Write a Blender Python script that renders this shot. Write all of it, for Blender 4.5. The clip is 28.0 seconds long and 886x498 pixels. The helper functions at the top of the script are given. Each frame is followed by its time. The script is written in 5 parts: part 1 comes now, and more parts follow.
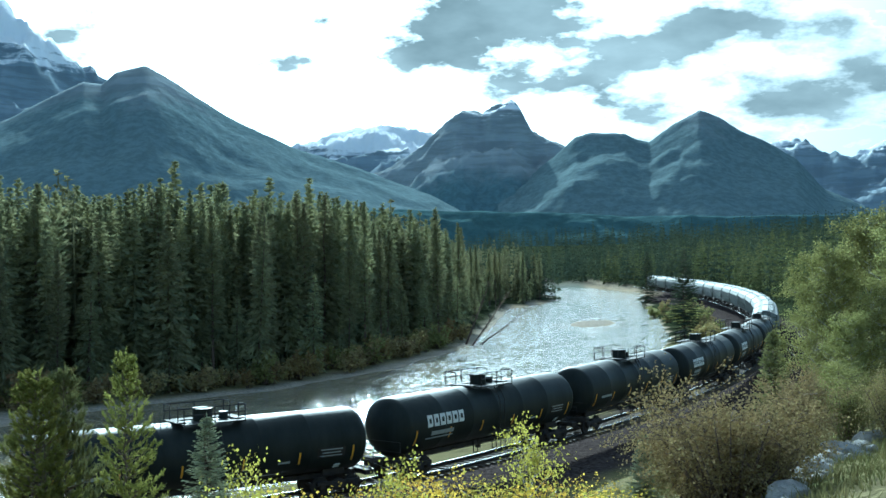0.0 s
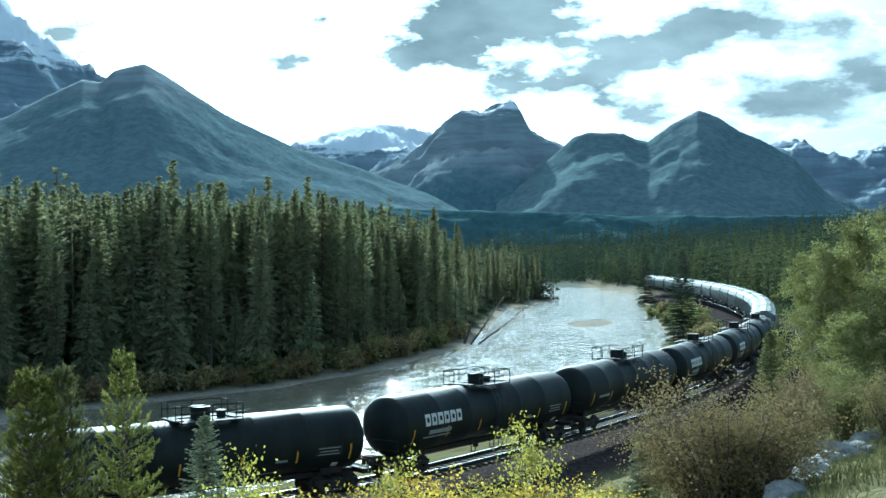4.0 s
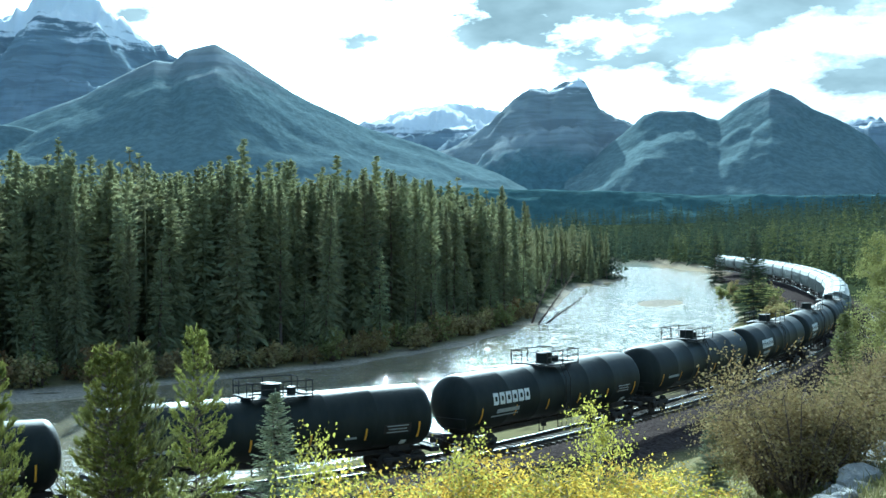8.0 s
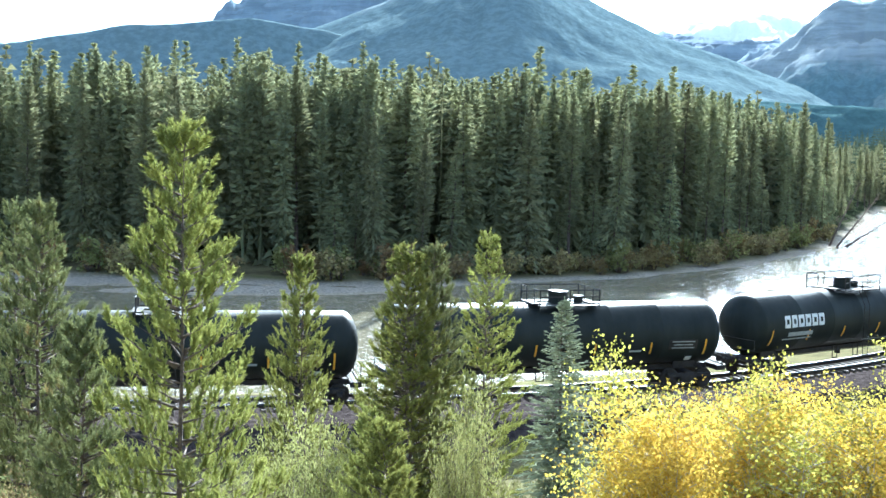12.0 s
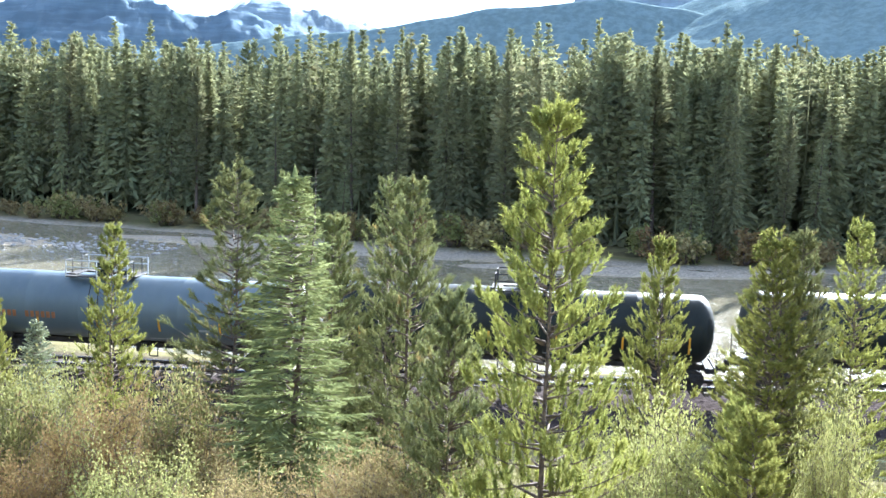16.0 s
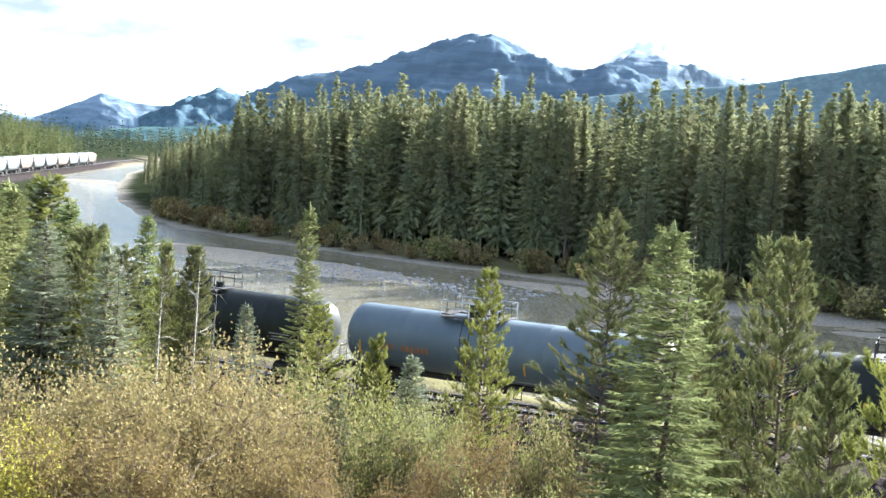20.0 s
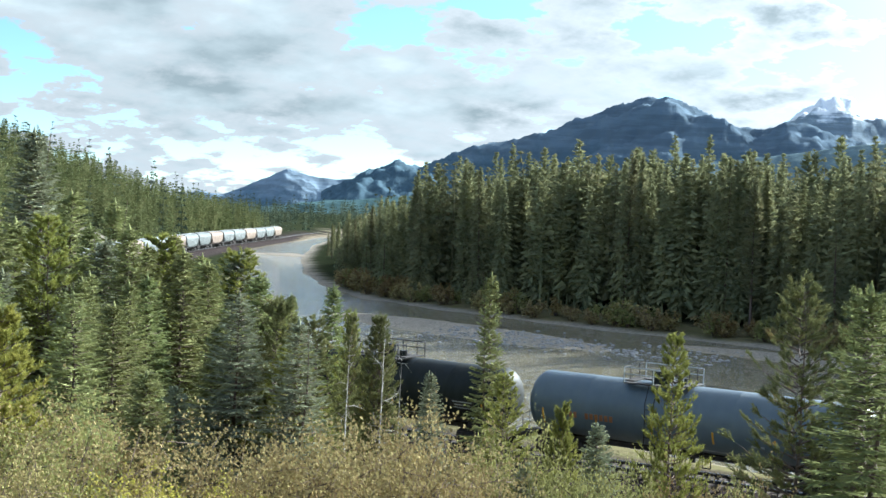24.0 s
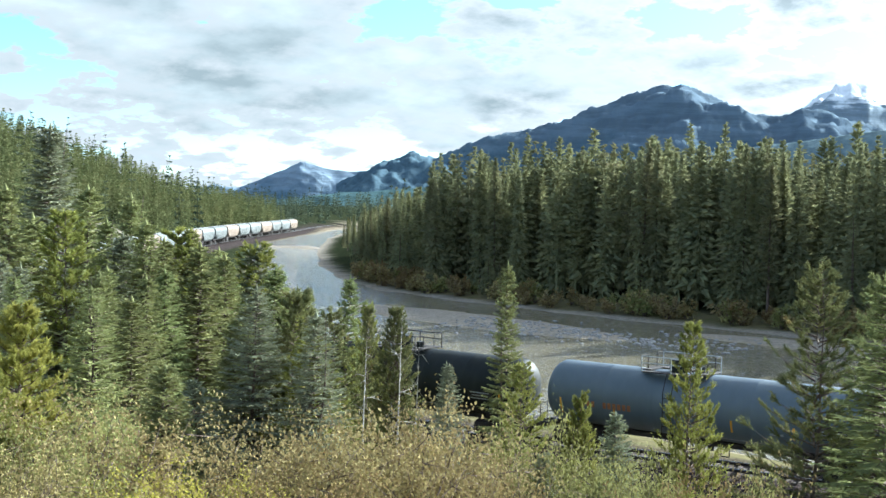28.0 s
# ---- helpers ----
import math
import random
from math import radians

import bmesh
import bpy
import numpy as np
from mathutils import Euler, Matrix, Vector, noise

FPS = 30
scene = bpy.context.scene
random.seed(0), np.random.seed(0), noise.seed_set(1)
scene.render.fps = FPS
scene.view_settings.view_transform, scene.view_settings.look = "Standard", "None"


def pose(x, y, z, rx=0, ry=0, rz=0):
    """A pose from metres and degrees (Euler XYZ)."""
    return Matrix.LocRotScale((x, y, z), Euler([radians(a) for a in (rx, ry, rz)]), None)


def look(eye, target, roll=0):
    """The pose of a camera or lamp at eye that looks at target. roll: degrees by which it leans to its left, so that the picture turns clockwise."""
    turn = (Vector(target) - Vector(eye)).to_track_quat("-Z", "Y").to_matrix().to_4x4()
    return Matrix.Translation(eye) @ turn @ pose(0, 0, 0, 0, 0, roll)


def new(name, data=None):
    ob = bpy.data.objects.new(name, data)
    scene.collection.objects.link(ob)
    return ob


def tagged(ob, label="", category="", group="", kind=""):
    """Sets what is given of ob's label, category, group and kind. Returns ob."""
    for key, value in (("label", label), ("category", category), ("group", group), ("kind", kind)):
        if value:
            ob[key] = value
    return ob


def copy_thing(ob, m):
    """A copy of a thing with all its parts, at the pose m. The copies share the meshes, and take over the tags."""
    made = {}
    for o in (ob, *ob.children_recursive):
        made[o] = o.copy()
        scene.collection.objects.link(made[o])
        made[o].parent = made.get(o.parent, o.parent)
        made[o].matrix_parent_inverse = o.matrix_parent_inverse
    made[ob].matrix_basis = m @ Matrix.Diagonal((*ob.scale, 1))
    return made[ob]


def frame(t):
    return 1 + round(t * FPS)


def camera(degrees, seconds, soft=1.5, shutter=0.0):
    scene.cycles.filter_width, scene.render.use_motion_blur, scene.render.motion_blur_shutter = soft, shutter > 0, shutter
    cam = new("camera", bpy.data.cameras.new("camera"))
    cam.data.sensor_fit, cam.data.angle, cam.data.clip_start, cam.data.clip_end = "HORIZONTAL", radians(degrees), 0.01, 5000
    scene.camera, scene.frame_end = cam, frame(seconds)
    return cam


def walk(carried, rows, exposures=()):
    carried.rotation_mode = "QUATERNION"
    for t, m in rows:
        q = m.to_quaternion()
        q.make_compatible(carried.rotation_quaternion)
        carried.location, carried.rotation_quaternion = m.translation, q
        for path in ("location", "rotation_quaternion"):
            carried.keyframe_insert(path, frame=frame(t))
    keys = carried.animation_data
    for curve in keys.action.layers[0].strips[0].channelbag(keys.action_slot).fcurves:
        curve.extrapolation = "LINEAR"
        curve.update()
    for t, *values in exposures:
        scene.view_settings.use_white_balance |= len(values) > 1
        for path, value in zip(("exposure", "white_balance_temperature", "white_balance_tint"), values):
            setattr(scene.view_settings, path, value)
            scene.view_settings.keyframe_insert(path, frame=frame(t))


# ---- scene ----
# The camera turns about a standing person, 0.7 m in front of the body's axis, eye 12 m above the rails.
# Rows: seconds, heading (degrees to the right of +y), pitch, lean.
PATH = [
    (0, -0.00, 0.44, -0.93), (0.5, 0.09, 0.39, -0.72), (1, 0.06, 0.18, -0.59), (1.5, 0.01, 0.28, -0.63),
    (2, -0.01, 0.33, -0.61), (2.5, 0.03, 0.35, -0.68), (3, 0.05, 0.38, -0.56), (3.5, 0.07, 0.40, -0.65),
    (5.5, 0.06, 0.38, -0.83), (6, 0.08, 0.35, -0.82), (6.5, -0.12, 0.28, -0.87), (7, -0.98, -0.03, -0.75),
    (7.5, -1.90, -0.27, -0.56), (8, -3.09, -0.54, -0.60), (8.5, -4.67, -0.84, -0.47), (9, -5.85, -1.15, -0.21),
    (9.5, -7.17, -1.47, 0.05), (10, -8.79, -1.97, -0.00), (10.5, -10.60, -2.79, 1.07), (11, -12.46, -3.20, 1.13),
    (11.5, -14.39, -3.70, 1.60), (12, -16.42, -4.85, 1.55), (12.5, -18.86, -5.22, 1.50), (13, -21.60, -5.31, 1.57),
    (13.5, -23.52, -5.34, 2.04), (15.5, -30.90, -6.07, 1.63), (16, -32.80, -6.21, 1.81), (16.5, -35.09, -6.03, 2.46),
    (17, -37.65, -5.69, 2.71), (17.5, -39.77, -5.99, 3.08), (18, -41.67, -5.90, 2.90), (18.5, -43.85, -5.78, 3.07),
    (19, -46.28, -5.38, 3.42), (19.5, -48.38, -4.78, 3.59), (20, -49.83, -4.57, 3.56), (20.5, -50.94, -4.04, 3.23),
    (21, -52.65, -3.85, 2.67), (21.5, -53.47, -3.63, 2.58), (23.5, -57.39, -2.25, 2.34), (24, -58.28, -1.85, 1.95),
    (24.5, -58.54, -1.50, 1.87), (25, -58.89, -1.78, 1.49), (25.5, -59.09, -1.78, 1.61), (26, -59.31, -1.98, 1.59),
    (26.5, -58.91, -2.04, 1.63), (27, -58.99, -2.10, 1.47), (27.5, -59.03, -2.16, 1.36), (28, -59.00, -2.29, 1.27),
]
cam = camera(39.64, 28.0)
EYE_Z, ARM = 12.0, 0.7


def eye_pose(yaw, pitch, lean):
    a, p = radians(yaw), radians(pitch)
    eye = Vector((ARM * math.sin(a), ARM * math.cos(a), EYE_Z))
    way = Vector((math.sin(a) * math.cos(p), math.cos(a) * math.cos(p), math.sin(p)))
    return look(eye, eye + way * 50, lean)


walk(cam, [(t, eye_pose(a, p, r)) for t, a, p, r in PATH],
     exposures=[(0, 1.08, 4820, -13), (6, 1.18, 4820, -13), (9, 1.7, 4820, -12), (11, 2.2, 5050, -4), (13, 2.6, 5250, 5), (16, 2.78, 5450, 9), (19, 2.66, 5650, 9),
                (21.5, 1.95, 5850, 6), (23.5, 1.6, 5650, 4), (28, 1.76, 5600, 3)])

# ---- light ----
SUN_AZ, SUN_EL = -6.0, 24.0
world = bpy.data.worlds.new("world")
scene.world = world
world.use_nodes = True
wn, wl = world.node_tree.nodes, world.node_tree.links
wn.clear()
w_out, w_bg = wn.new("ShaderNodeOutputWorld"), wn.new("ShaderNodeBackground")
sky = wn.new("ShaderNodeTexSky")
sky.sky_type, sky.sun_disc = "NISHITA", False
sky.sun_elevation, sky.sun_rotation = radians(SUN_EL), radians(SUN_AZ)
sky.altitude, sky.air_density, sky.dust_density = 1500, 1.0, 0.6
w_co = wn.new("ShaderNodeTexCoord")
w_sep = wn.new("ShaderNodeSeparateXYZ")
wl.new(w_co.outputs["Generated"], w_sep.inputs[0])


def w_math(op, a, b, c=0.0):
    k = wn.new("ShaderNodeMath")
    k.operation = op
    for i, v in enumerate((a, b, c)):
        if isinstance(v, (int, float)):
            k.inputs[i].default_value = v
        else:
            wl.new(v, k.inputs[i])
    return k.outputs[0]


# the clouds lie in a flat layer: the way out is met with a plane overhead
w_up = w_math("ADD", w_math("MAXIMUM", w_sep.outputs["Z"], 0.0), 0.28)
w_map = wn.new("ShaderNodeCombineXYZ")
wl.new(w_math("DIVIDE", w_sep.outputs["X"], w_up), w_map.inputs[0])
wl.new(w_math("DIVIDE", w_sep.outputs["Y"], w_up), w_map.inputs[1])


def w_noise(scale, detail, rough, offset):
    n = wn.new("ShaderNodeTexNoise")
    n.noise_dimensions = "4D"
    n.inputs["W"].default_value = offset
    n.inputs["Scale"].default_value, n.inputs["Detail"].default_value, n.inputs["Roughness"].default_value = scale, detail, rough
    wl.new(w_map.outputs[0], n.inputs["Vector"])
    return n


def w_ramp(source, a, ca, b, cb):
    r = wn.new("ShaderNodeValToRGB")
    r.color_ramp.elements[0].position, r.color_ramp.elements[0].color = a, (*ca, 1)
    r.color_ramp.elements[1].position, r.color_ramp.elements[1].color = b, (*cb, 1)
    wl.new(source, r.inputs[0])
    return r


def w_way(az, el):
    a, e = radians(az), radians(el)
    return (math.sin(a) * math.cos(e), math.cos(a) * math.cos(e), math.sin(e))


def w_bank(az, el, wide, amount):
    """A cloud bank (or, with a negative amount, a gap) about a heading and height, wide degrees across its half."""
    v = wn.new("ShaderNodeVectorMath")
    v.operation = "SUBTRACT"
    wl.new(w_co.outputs["Generated"], v.inputs[0])
    v.inputs[1].default_value = w_way(az, el)
    k = wn.new("ShaderNodeVectorMath")
    k.operation = "MULTIPLY"
    wl.new(v.outputs[0], k.inputs[0])
    q = 1 / radians(wide)
    k.inputs[1].default_value = (q, q, q * 2.6)
    d = wn.new("ShaderNodeVectorMath")
    d.operation = "DOT_PRODUCT"
    wl.new(k.outputs[0], d.inputs[0]), wl.new(k.outputs[0], d.inputs[1])
    return w_math("MULTIPLY", w_math("POWER", 0.37, d.outputs["Value"]), amount)


# thin cloud is bright, thick cloud is grey, gaps are blue
thick = w_math("ADD", w_math("MULTIPLY", w_noise(1.7, 2, 0.5, 2.3).outputs[0], 0.35), w_math("MULTIPLY_ADD", w_noise(6.0, 11, 0.58, 7.7).outputs[0], 1.15, -0.25))
for bank in ((1.5, 10.6, 5.0, 0.2), (13.5, 9.8, 5.0, 0.27), (17.5, 7.0, 3.5, 0.24), (7.5, 7.9, 3.2, 0.22), (-14, 12, 8, 0.06), (-16.5, 8.5, 1.8, 0.14), (-3, 6.6, 2.0, 0.12),
             (-69, 6.6, 6.0, 0.24), (-58, 5.4, 4.5, 0.2), (-48, 5.9, 5.5, 0.2), (-76, 9.0, 4.0, 0.18), (-65, 9.8, 3.5, 0.16), (-74, 4.6, 3.5, 0.1)):
    thick = w_math("ADD", thick, w_bank(*bank))
cover = w_ramp(thick, 0.485, (0, 0, 0), 0.53, (1, 1, 1))
core = w_ramp(thick, 0.54, (0, 0, 0), 0.72, (1, 1, 1))
grey = w_ramp(w_noise(4.5, 5, 0.5, 4.1).outputs[0], 0.36, (1.7, 1.95, 2.0), 0.66, (3.5, 3.75, 3.75))
w_mix = wn.new("ShaderNodeMix")
w_mix.data_type = "RGBA"
w_blue = wn.new("ShaderNodeVectorMath")
w_blue.operation = "MULTIPLY"
wl.new(sky.outputs[0], w_blue.inputs[0])
w_blue.inputs[1].default_value = (0.66, 0.78, 0.9)
wl.new(w_blue.outputs[0], w_mix.inputs[6])
# clouds are brighter towards the sun, which shines through them
w_sun = wn.new("ShaderNodeVectorMath")
w_sun.operation = "DOT_PRODUCT"
wl.new(w_co.outputs["Generated"], w_sun.inputs[0])
w_sun.inputs[1].default_value = (math.sin(radians(SUN_AZ)) * math.cos(radians(SUN_EL)), math.cos(radians(SUN_AZ)) * math.cos(radians(SUN_EL)), math.sin(radians(SUN_EL)))
# even powers also brighten unseen clouds opposite the sun, added as fill light
w_two = w_math("MULTIPLY", w_sun.outputs["Value"], w_sun.outputs["Value"])
w_six = w_math("MULTIPLY", w_math("MULTIPLY", w_two, w_two), w_two)
# a thin bright veil round the sun
wl.new(w_math("MAXIMUM", cover.outputs[0], w_math("MINIMUM", w_math("MULTIPLY", w_six, 1.5), 1.0)), w_mix.inputs["Factor"])
w_glow = w_math("ADD", w_math("MULTIPLY", w_math("POWER", w_math("MAXIMUM", w_sun.outputs["Value"], 0.0), 26.0), 5.5), w_math("ADD", w_math("MULTIPLY", w_six, 0.9), 0.35))
w_lit = wn.new("ShaderNodeVectorMath")
w_lit.operation = "SCALE"
w_lit.inputs[0].default_value = (8.2, 8.4, 8.4)
wl.new(w_glow, w_lit.inputs["Scale"])
w_body = wn.new("ShaderNodeMix")
w_body.data_type = "RGBA"
wl.new(core.outputs[0], w_body.inputs["Factor"])
wl.new(w_lit.outputs[0], w_body.inputs[6])
wl.new(grey.outputs[0], w_body.inputs[7])
wl.new(w_body.outputs[2], w_mix.inputs[7])
wl.new(w_mix.outputs[2], w_bg.inputs[0])
w_bg.inputs[1].default_value = 0.085
wl.new(w_bg.outputs[0], w_out.inputs[0])

sun = new("sun", bpy.data.lights.new("sun", "SUN"))
sun.data.energy, sun.data.angle, sun.data.color = 4.6, radians(0.6), (1.0, 0.95, 0.86)
sun.matrix_world = look((0, 0, 0), (-math.sin(radians(SUN_AZ)) * math.cos(radians(SUN_EL)),
                                    -math.cos(radians(SUN_AZ)) * math.cos(radians(SUN_EL)), -math.sin(radians(SUN_EL))))


# ---- materials ----
def mat(name, stops, scale=4.0, rough=0.85, bump=0.3, bump_scale=None, metal=0.0, detail=6, coords="Object", rand=0.0,
        translucent=0.0, stretch=(1, 1, 1), bump_dist=0.05, spec=0.5, hue=0.05):
    """A surface with a colour ramp on noise, a finer relief, and an optional change from object to object."""
    m = bpy.data.materials.new(name)
    m.use_nodes = True
    n, l = m.node_tree.nodes, m.node_tree.links
    b = n["Principled BSDF"]
    co = n.new("ShaderNodeTexCoord")
    mp = n.new("ShaderNodeMapping")
    mp.inputs["Scale"].default_value = stretch
    l.new(co.outputs[coords], mp.inputs[0])
    t = n.new("ShaderNodeTexNoise")
    t.inputs["Scale"].default_value, t.inputs["Detail"].default_value, t.inputs["Roughness"].default_value = scale, detail, 0.6
    l.new(mp.outputs[0], t.inputs["Vector"])
    r = n.new("ShaderNodeValToRGB")
    els = r.color_ramp.elements
    while len(els) < len(stops):
        els.new(0.5)
    for e, (p, c) in zip(els, stops):
        e.position, e.color = p, (*c, 1)
    l.new(t.outputs[0], r.inputs[0])
    colour = r.outputs[0]
    if rand:
        info = n.new("ShaderNodeObjectInfo")
        isl = n.new("ShaderNodeNewGeometry")
        add = n.new("ShaderNodeMath")
        add.operation = "ADD"
        l.new(info.outputs["Random"], add.inputs[0])
        l.new(isl.outputs["Random Per Island"], add.inputs[1])
        rng = n.new("ShaderNodeMapRange")
        rng.inputs["From Max"].default_value = 2.0
        rng.inputs["To Min"].default_value, rng.inputs["To Max"].default_value = 1 - rand, 1 + rand
        l.new(add.outputs[0], rng.inputs[0])
        hs = n.new("ShaderNodeHueSaturation")
        hr = n.new("ShaderNodeMapRange")
        hr.inputs["To Min"].default_value, hr.inputs["To Max"].default_value = 0.5 - rand * hue, 0.5 + rand * hue
        hr.inputs["From Max"].default_value = 2.0
        l.new(add.outputs[0], hr.inputs[0])
        l.new(hr.outputs[0], hs.inputs["Hue"])
        l.new(rng.outputs[0], hs.inputs["Value"])
        l.new(colour, hs.inputs["Color"])
        colour = hs.outputs[0]
    l.new(colour, b.inputs["Base Color"])
    b.inputs["Roughness"].default_value, b.inputs["Metallic"].default_value = rough, metal
    b.inputs["Specular IOR Level"].default_value = 0.0 if translucent else spec
    if bump:
        t2 = n.new("ShaderNodeTexNoise")
        t2.inputs["Scale"].default_value, t2.inputs["Detail"].default_value = bump_scale or scale * 6, 4
        l.new(mp.outputs[0], t2.inputs["Vector"])
        bp = n.new("ShaderNodeBump")
        bp.inputs["Strength"].default_value, bp.inputs["Distance"].default_value = bump, bump_dist
        l.new(t2.outputs[0], bp.inputs["Height"])
        l.new(bp.outputs[0], b.inputs["Normal"])
    if translucent:
        tr = n.new("ShaderNodeBsdfTranslucent")
        l.new(colour, tr.inputs[0])
        mx = n.new("ShaderNodeMixShader")
        mx.inputs[0].default_value = translucent
        l.new(b.outputs[0], mx.inputs[1])
        l.new(tr.outputs[0], mx.inputs[2])
        l.new(mx.outputs[0], n["Material Output"].inputs[0])
    return m


M_BARK = mat("bark", [(0.35, (0.07, 0.05, 0.04)), (0.65, (0.18, 0.13, 0.10))], 9, 0.9, 0.6)
M_BARK_PALE = mat("pale_bark", [(0.35, (0.24, 0.22, 0.19)), (0.65, (0.42, 0.40, 0.35))], 9, 0.8, 0.4)
M_SPRUCE = mat("spruce_needles", [(0.3, (0.185, 0.205, 0.09)), (0.7, (0.37, 0.375, 0.165))], 1.6, 0.6, 0, rand=0.3, translucent=0.22)
M_BLUE = mat("blue_spruce_needles", [(0.3, (0.18, 0.20, 0.13)), (0.7, (0.34, 0.355, 0.235))], 1.2, 0.6, 0, rand=0.25, translucent=0.2)
M_PINE = mat("pine_needles", [(0.3, (0.155, 0.168, 0.045)), (0.7, (0.34, 0.335, 0.095))], 1.6, 0.55, 0, rand=0.35, translucent=0.3)
M_PINE_OLD = mat("old_pine_needles", [(0.3, (0.125, 0.14, 0.06)), (0.6, (0.25, 0.255, 0.11)), (0.72, (0.30, 0.19, 0.08))], 1.6, 0.6, 0, rand=0.3, translucent=0.22)
M_FAR = mat("far_needles", [(0.3, (0.165, 0.175, 0.10)), (0.7, (0.31, 0.30, 0.155))], 0.25, 0.75, 0, rand=0.25, translucent=0.3, hue=0.08)
M_EDGE = mat("young_spruce_needles", [(0.3, (0.175, 0.19, 0.105)), (0.7, (0.34, 0.345, 0.18))], 0.4, 0.7, 0, rand=0.3, translucent=0.35, hue=0.06)
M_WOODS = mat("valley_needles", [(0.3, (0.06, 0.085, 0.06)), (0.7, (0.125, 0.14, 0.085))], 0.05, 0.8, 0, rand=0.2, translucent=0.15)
M_LEAF_Y = mat("yellow_leaves", [(0.3, (0.49, 0.36, 0.06)), (0.7, (0.65, 0.465, 0.085))], 2.0, 0.5, 0, rand=0.3, translucent=0.45, hue=0.05)
M_LEAF_G = mat("green_leaves", [(0.3, (0.19, 0.20, 0.07)), (0.7, (0.34, 0.33, 0.13))], 1.5, 0.5, 0, rand=0.3, translucent=0.36)
M_LEAF_W = mat("willow_leaves", [(0.3, (0.24, 0.195, 0.09)), (0.7, (0.40, 0.325, 0.155))], 3.0, 0.6, 0, rand=0.25, translucent=0.22, hue=0.1)
M_LEAF_R = mat("rust_leaves", [(0.3, (0.19, 0.135, 0.06)), (0.7, (0.29, 0.215, 0.10))], 3.0, 0.6, 0, rand=0.25, translucent=0.22, hue=0.14)
M_GRASS = mat("grass_blades", [(0.3, (0.10, 0.11, 0.04)), (0.7, (0.25, 0.22, 0.10))], 0.7, 0.7, 0, rand=0.35, translucent=0.2)
M_STEEL = mat("rail_steel", [(0.4, (0.35, 0.35, 0.36)), (0.6, (0.5, 0.5, 0.5))], 3, 0.25, 0.1, metal=1.0)
M_TIE = mat("wooden_tie", [(0.3, (0.06, 0.045, 0.035)), (0.7, (0.14, 0.11, 0.08))], 4, 0.9, 0.5)
M_ROCK = mat("pale_rock", [(0.3, (0.20, 0.19, 0.18)), (0.7, (0.40, 0.39, 0.37))], 2.5, 0.9, 0.6)
M_BLACK = mat("black_paint", [(0.3, (0.010, 0.013, 0.012)), (0.7, (0.026, 0.03, 0.028))], 0.8, 0.55, 0.05, rand=0.2, stretch=(1, 1, 0.3), spec=0.18)
M_GREY = mat("slate_grey_paint", [(0.3, (0.09, 0.12, 0.145)), (0.7, (0.13, 0.165, 0.19))], 0.8, 0.45, 0.05, stretch=(1, 1, 0.3))
M_UNDER = mat("running_gear_steel", [(0.3, (0.012, 0.011, 0.010)), (0.7, (0.045, 0.035, 0.03))], 3, 0.8, 0.3)
M_HOPPER = mat("pale_hopper_paint", [(0.3, (0.14, 0.16, 0.16)), (0.7, (0.225, 0.245, 0.235))], 0.6, 0.8, 0.05, rand=0.2)
M_RUSTY = mat("rusty_tan_paint", [(0.3, (0.20, 0.15, 0.11)), (0.7, (0.34, 0.27, 0.21))], 0.6, 0.8, 0.05, rand=0.3)
M_WHITE = mat("white_lettering", [(0.3, (0.62, 0.63, 0.62)), (0.7, (0.8, 0.8, 0.8))], 6, 0.6, 0)
M_AMBER = mat("amber_reflector", [(0.3, (0.65, 0.32, 0.03)), (0.7, (0.8, 0.42, 0.04))], 6, 0.4, 0)
M_ORANGE = mat("orange_lettering", [(0.3, (0.26, 0.10, 0.045)), (0.7, (0.34, 0.15, 0.06))], 6, 0.6, 0)
M_PINE_YELLOW = mat("yellowed_needles", [(0.3, (0.24, 0.25, 0.06)), (0.7, (0.40, 0.37, 0.10))], 1.2, 0.6, 0, rand=0.2, translucent=0.35)
M_SPRUCE_LIGHT = mat("light_spruce_needles", [(0.3, (0.17, 0.20, 0.08)), (0.7, (0.33, 0.36, 0.16))], 1.6, 0.6, 0, rand=0.2, translucent=0.3)
# sunlit look of hillside and trackside woods is put into this olive colour
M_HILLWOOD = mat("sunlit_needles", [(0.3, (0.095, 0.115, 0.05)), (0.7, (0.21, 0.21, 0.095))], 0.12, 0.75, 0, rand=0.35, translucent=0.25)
M_LEAF_YG = mat("yellow_green_leaves", [(0.3, (0.27, 0.25, 0.05)), (0.7, (0.43, 0.39, 0.085))], 2.0, 0.5, 0, rand=0.3, translucent=0.5)


# ---- helpers for meshes ----
def part(name, bm, material, parent, label=""):
    me = bpy.data.meshes.new(name)
    bm.to_mesh(me)
    bm.free()
    return shared(name, me, material, parent, label)


def shared(name, me, material, parent, label=""):
    if material and not me.materials:
        me.materials.append(material)
    ob = new(name, me)
    ob.parent = parent
    if label:
        ob["label"] = label
    return ob


def smooth(bm):
    for f in bm.faces:
        f.smooth = True
    return bm


def box(bm, sx, sy, sz, at=(0, 0, 0), turn=None, bevel=0.0):
    m = Matrix.Translation(at) @ (turn or Matrix.Identity(4)) @ Matrix.Diagonal((sx, sy, sz, 1))
    r = bmesh.ops.create_cube(bm, size=1, matrix=m)
    if bevel:
        es = list({e for v in r["verts"] for e in v.link_edges})
        bmesh.ops.bevel(bm, geom=es, offset=bevel, segments=1, affect="EDGES")
    return bm


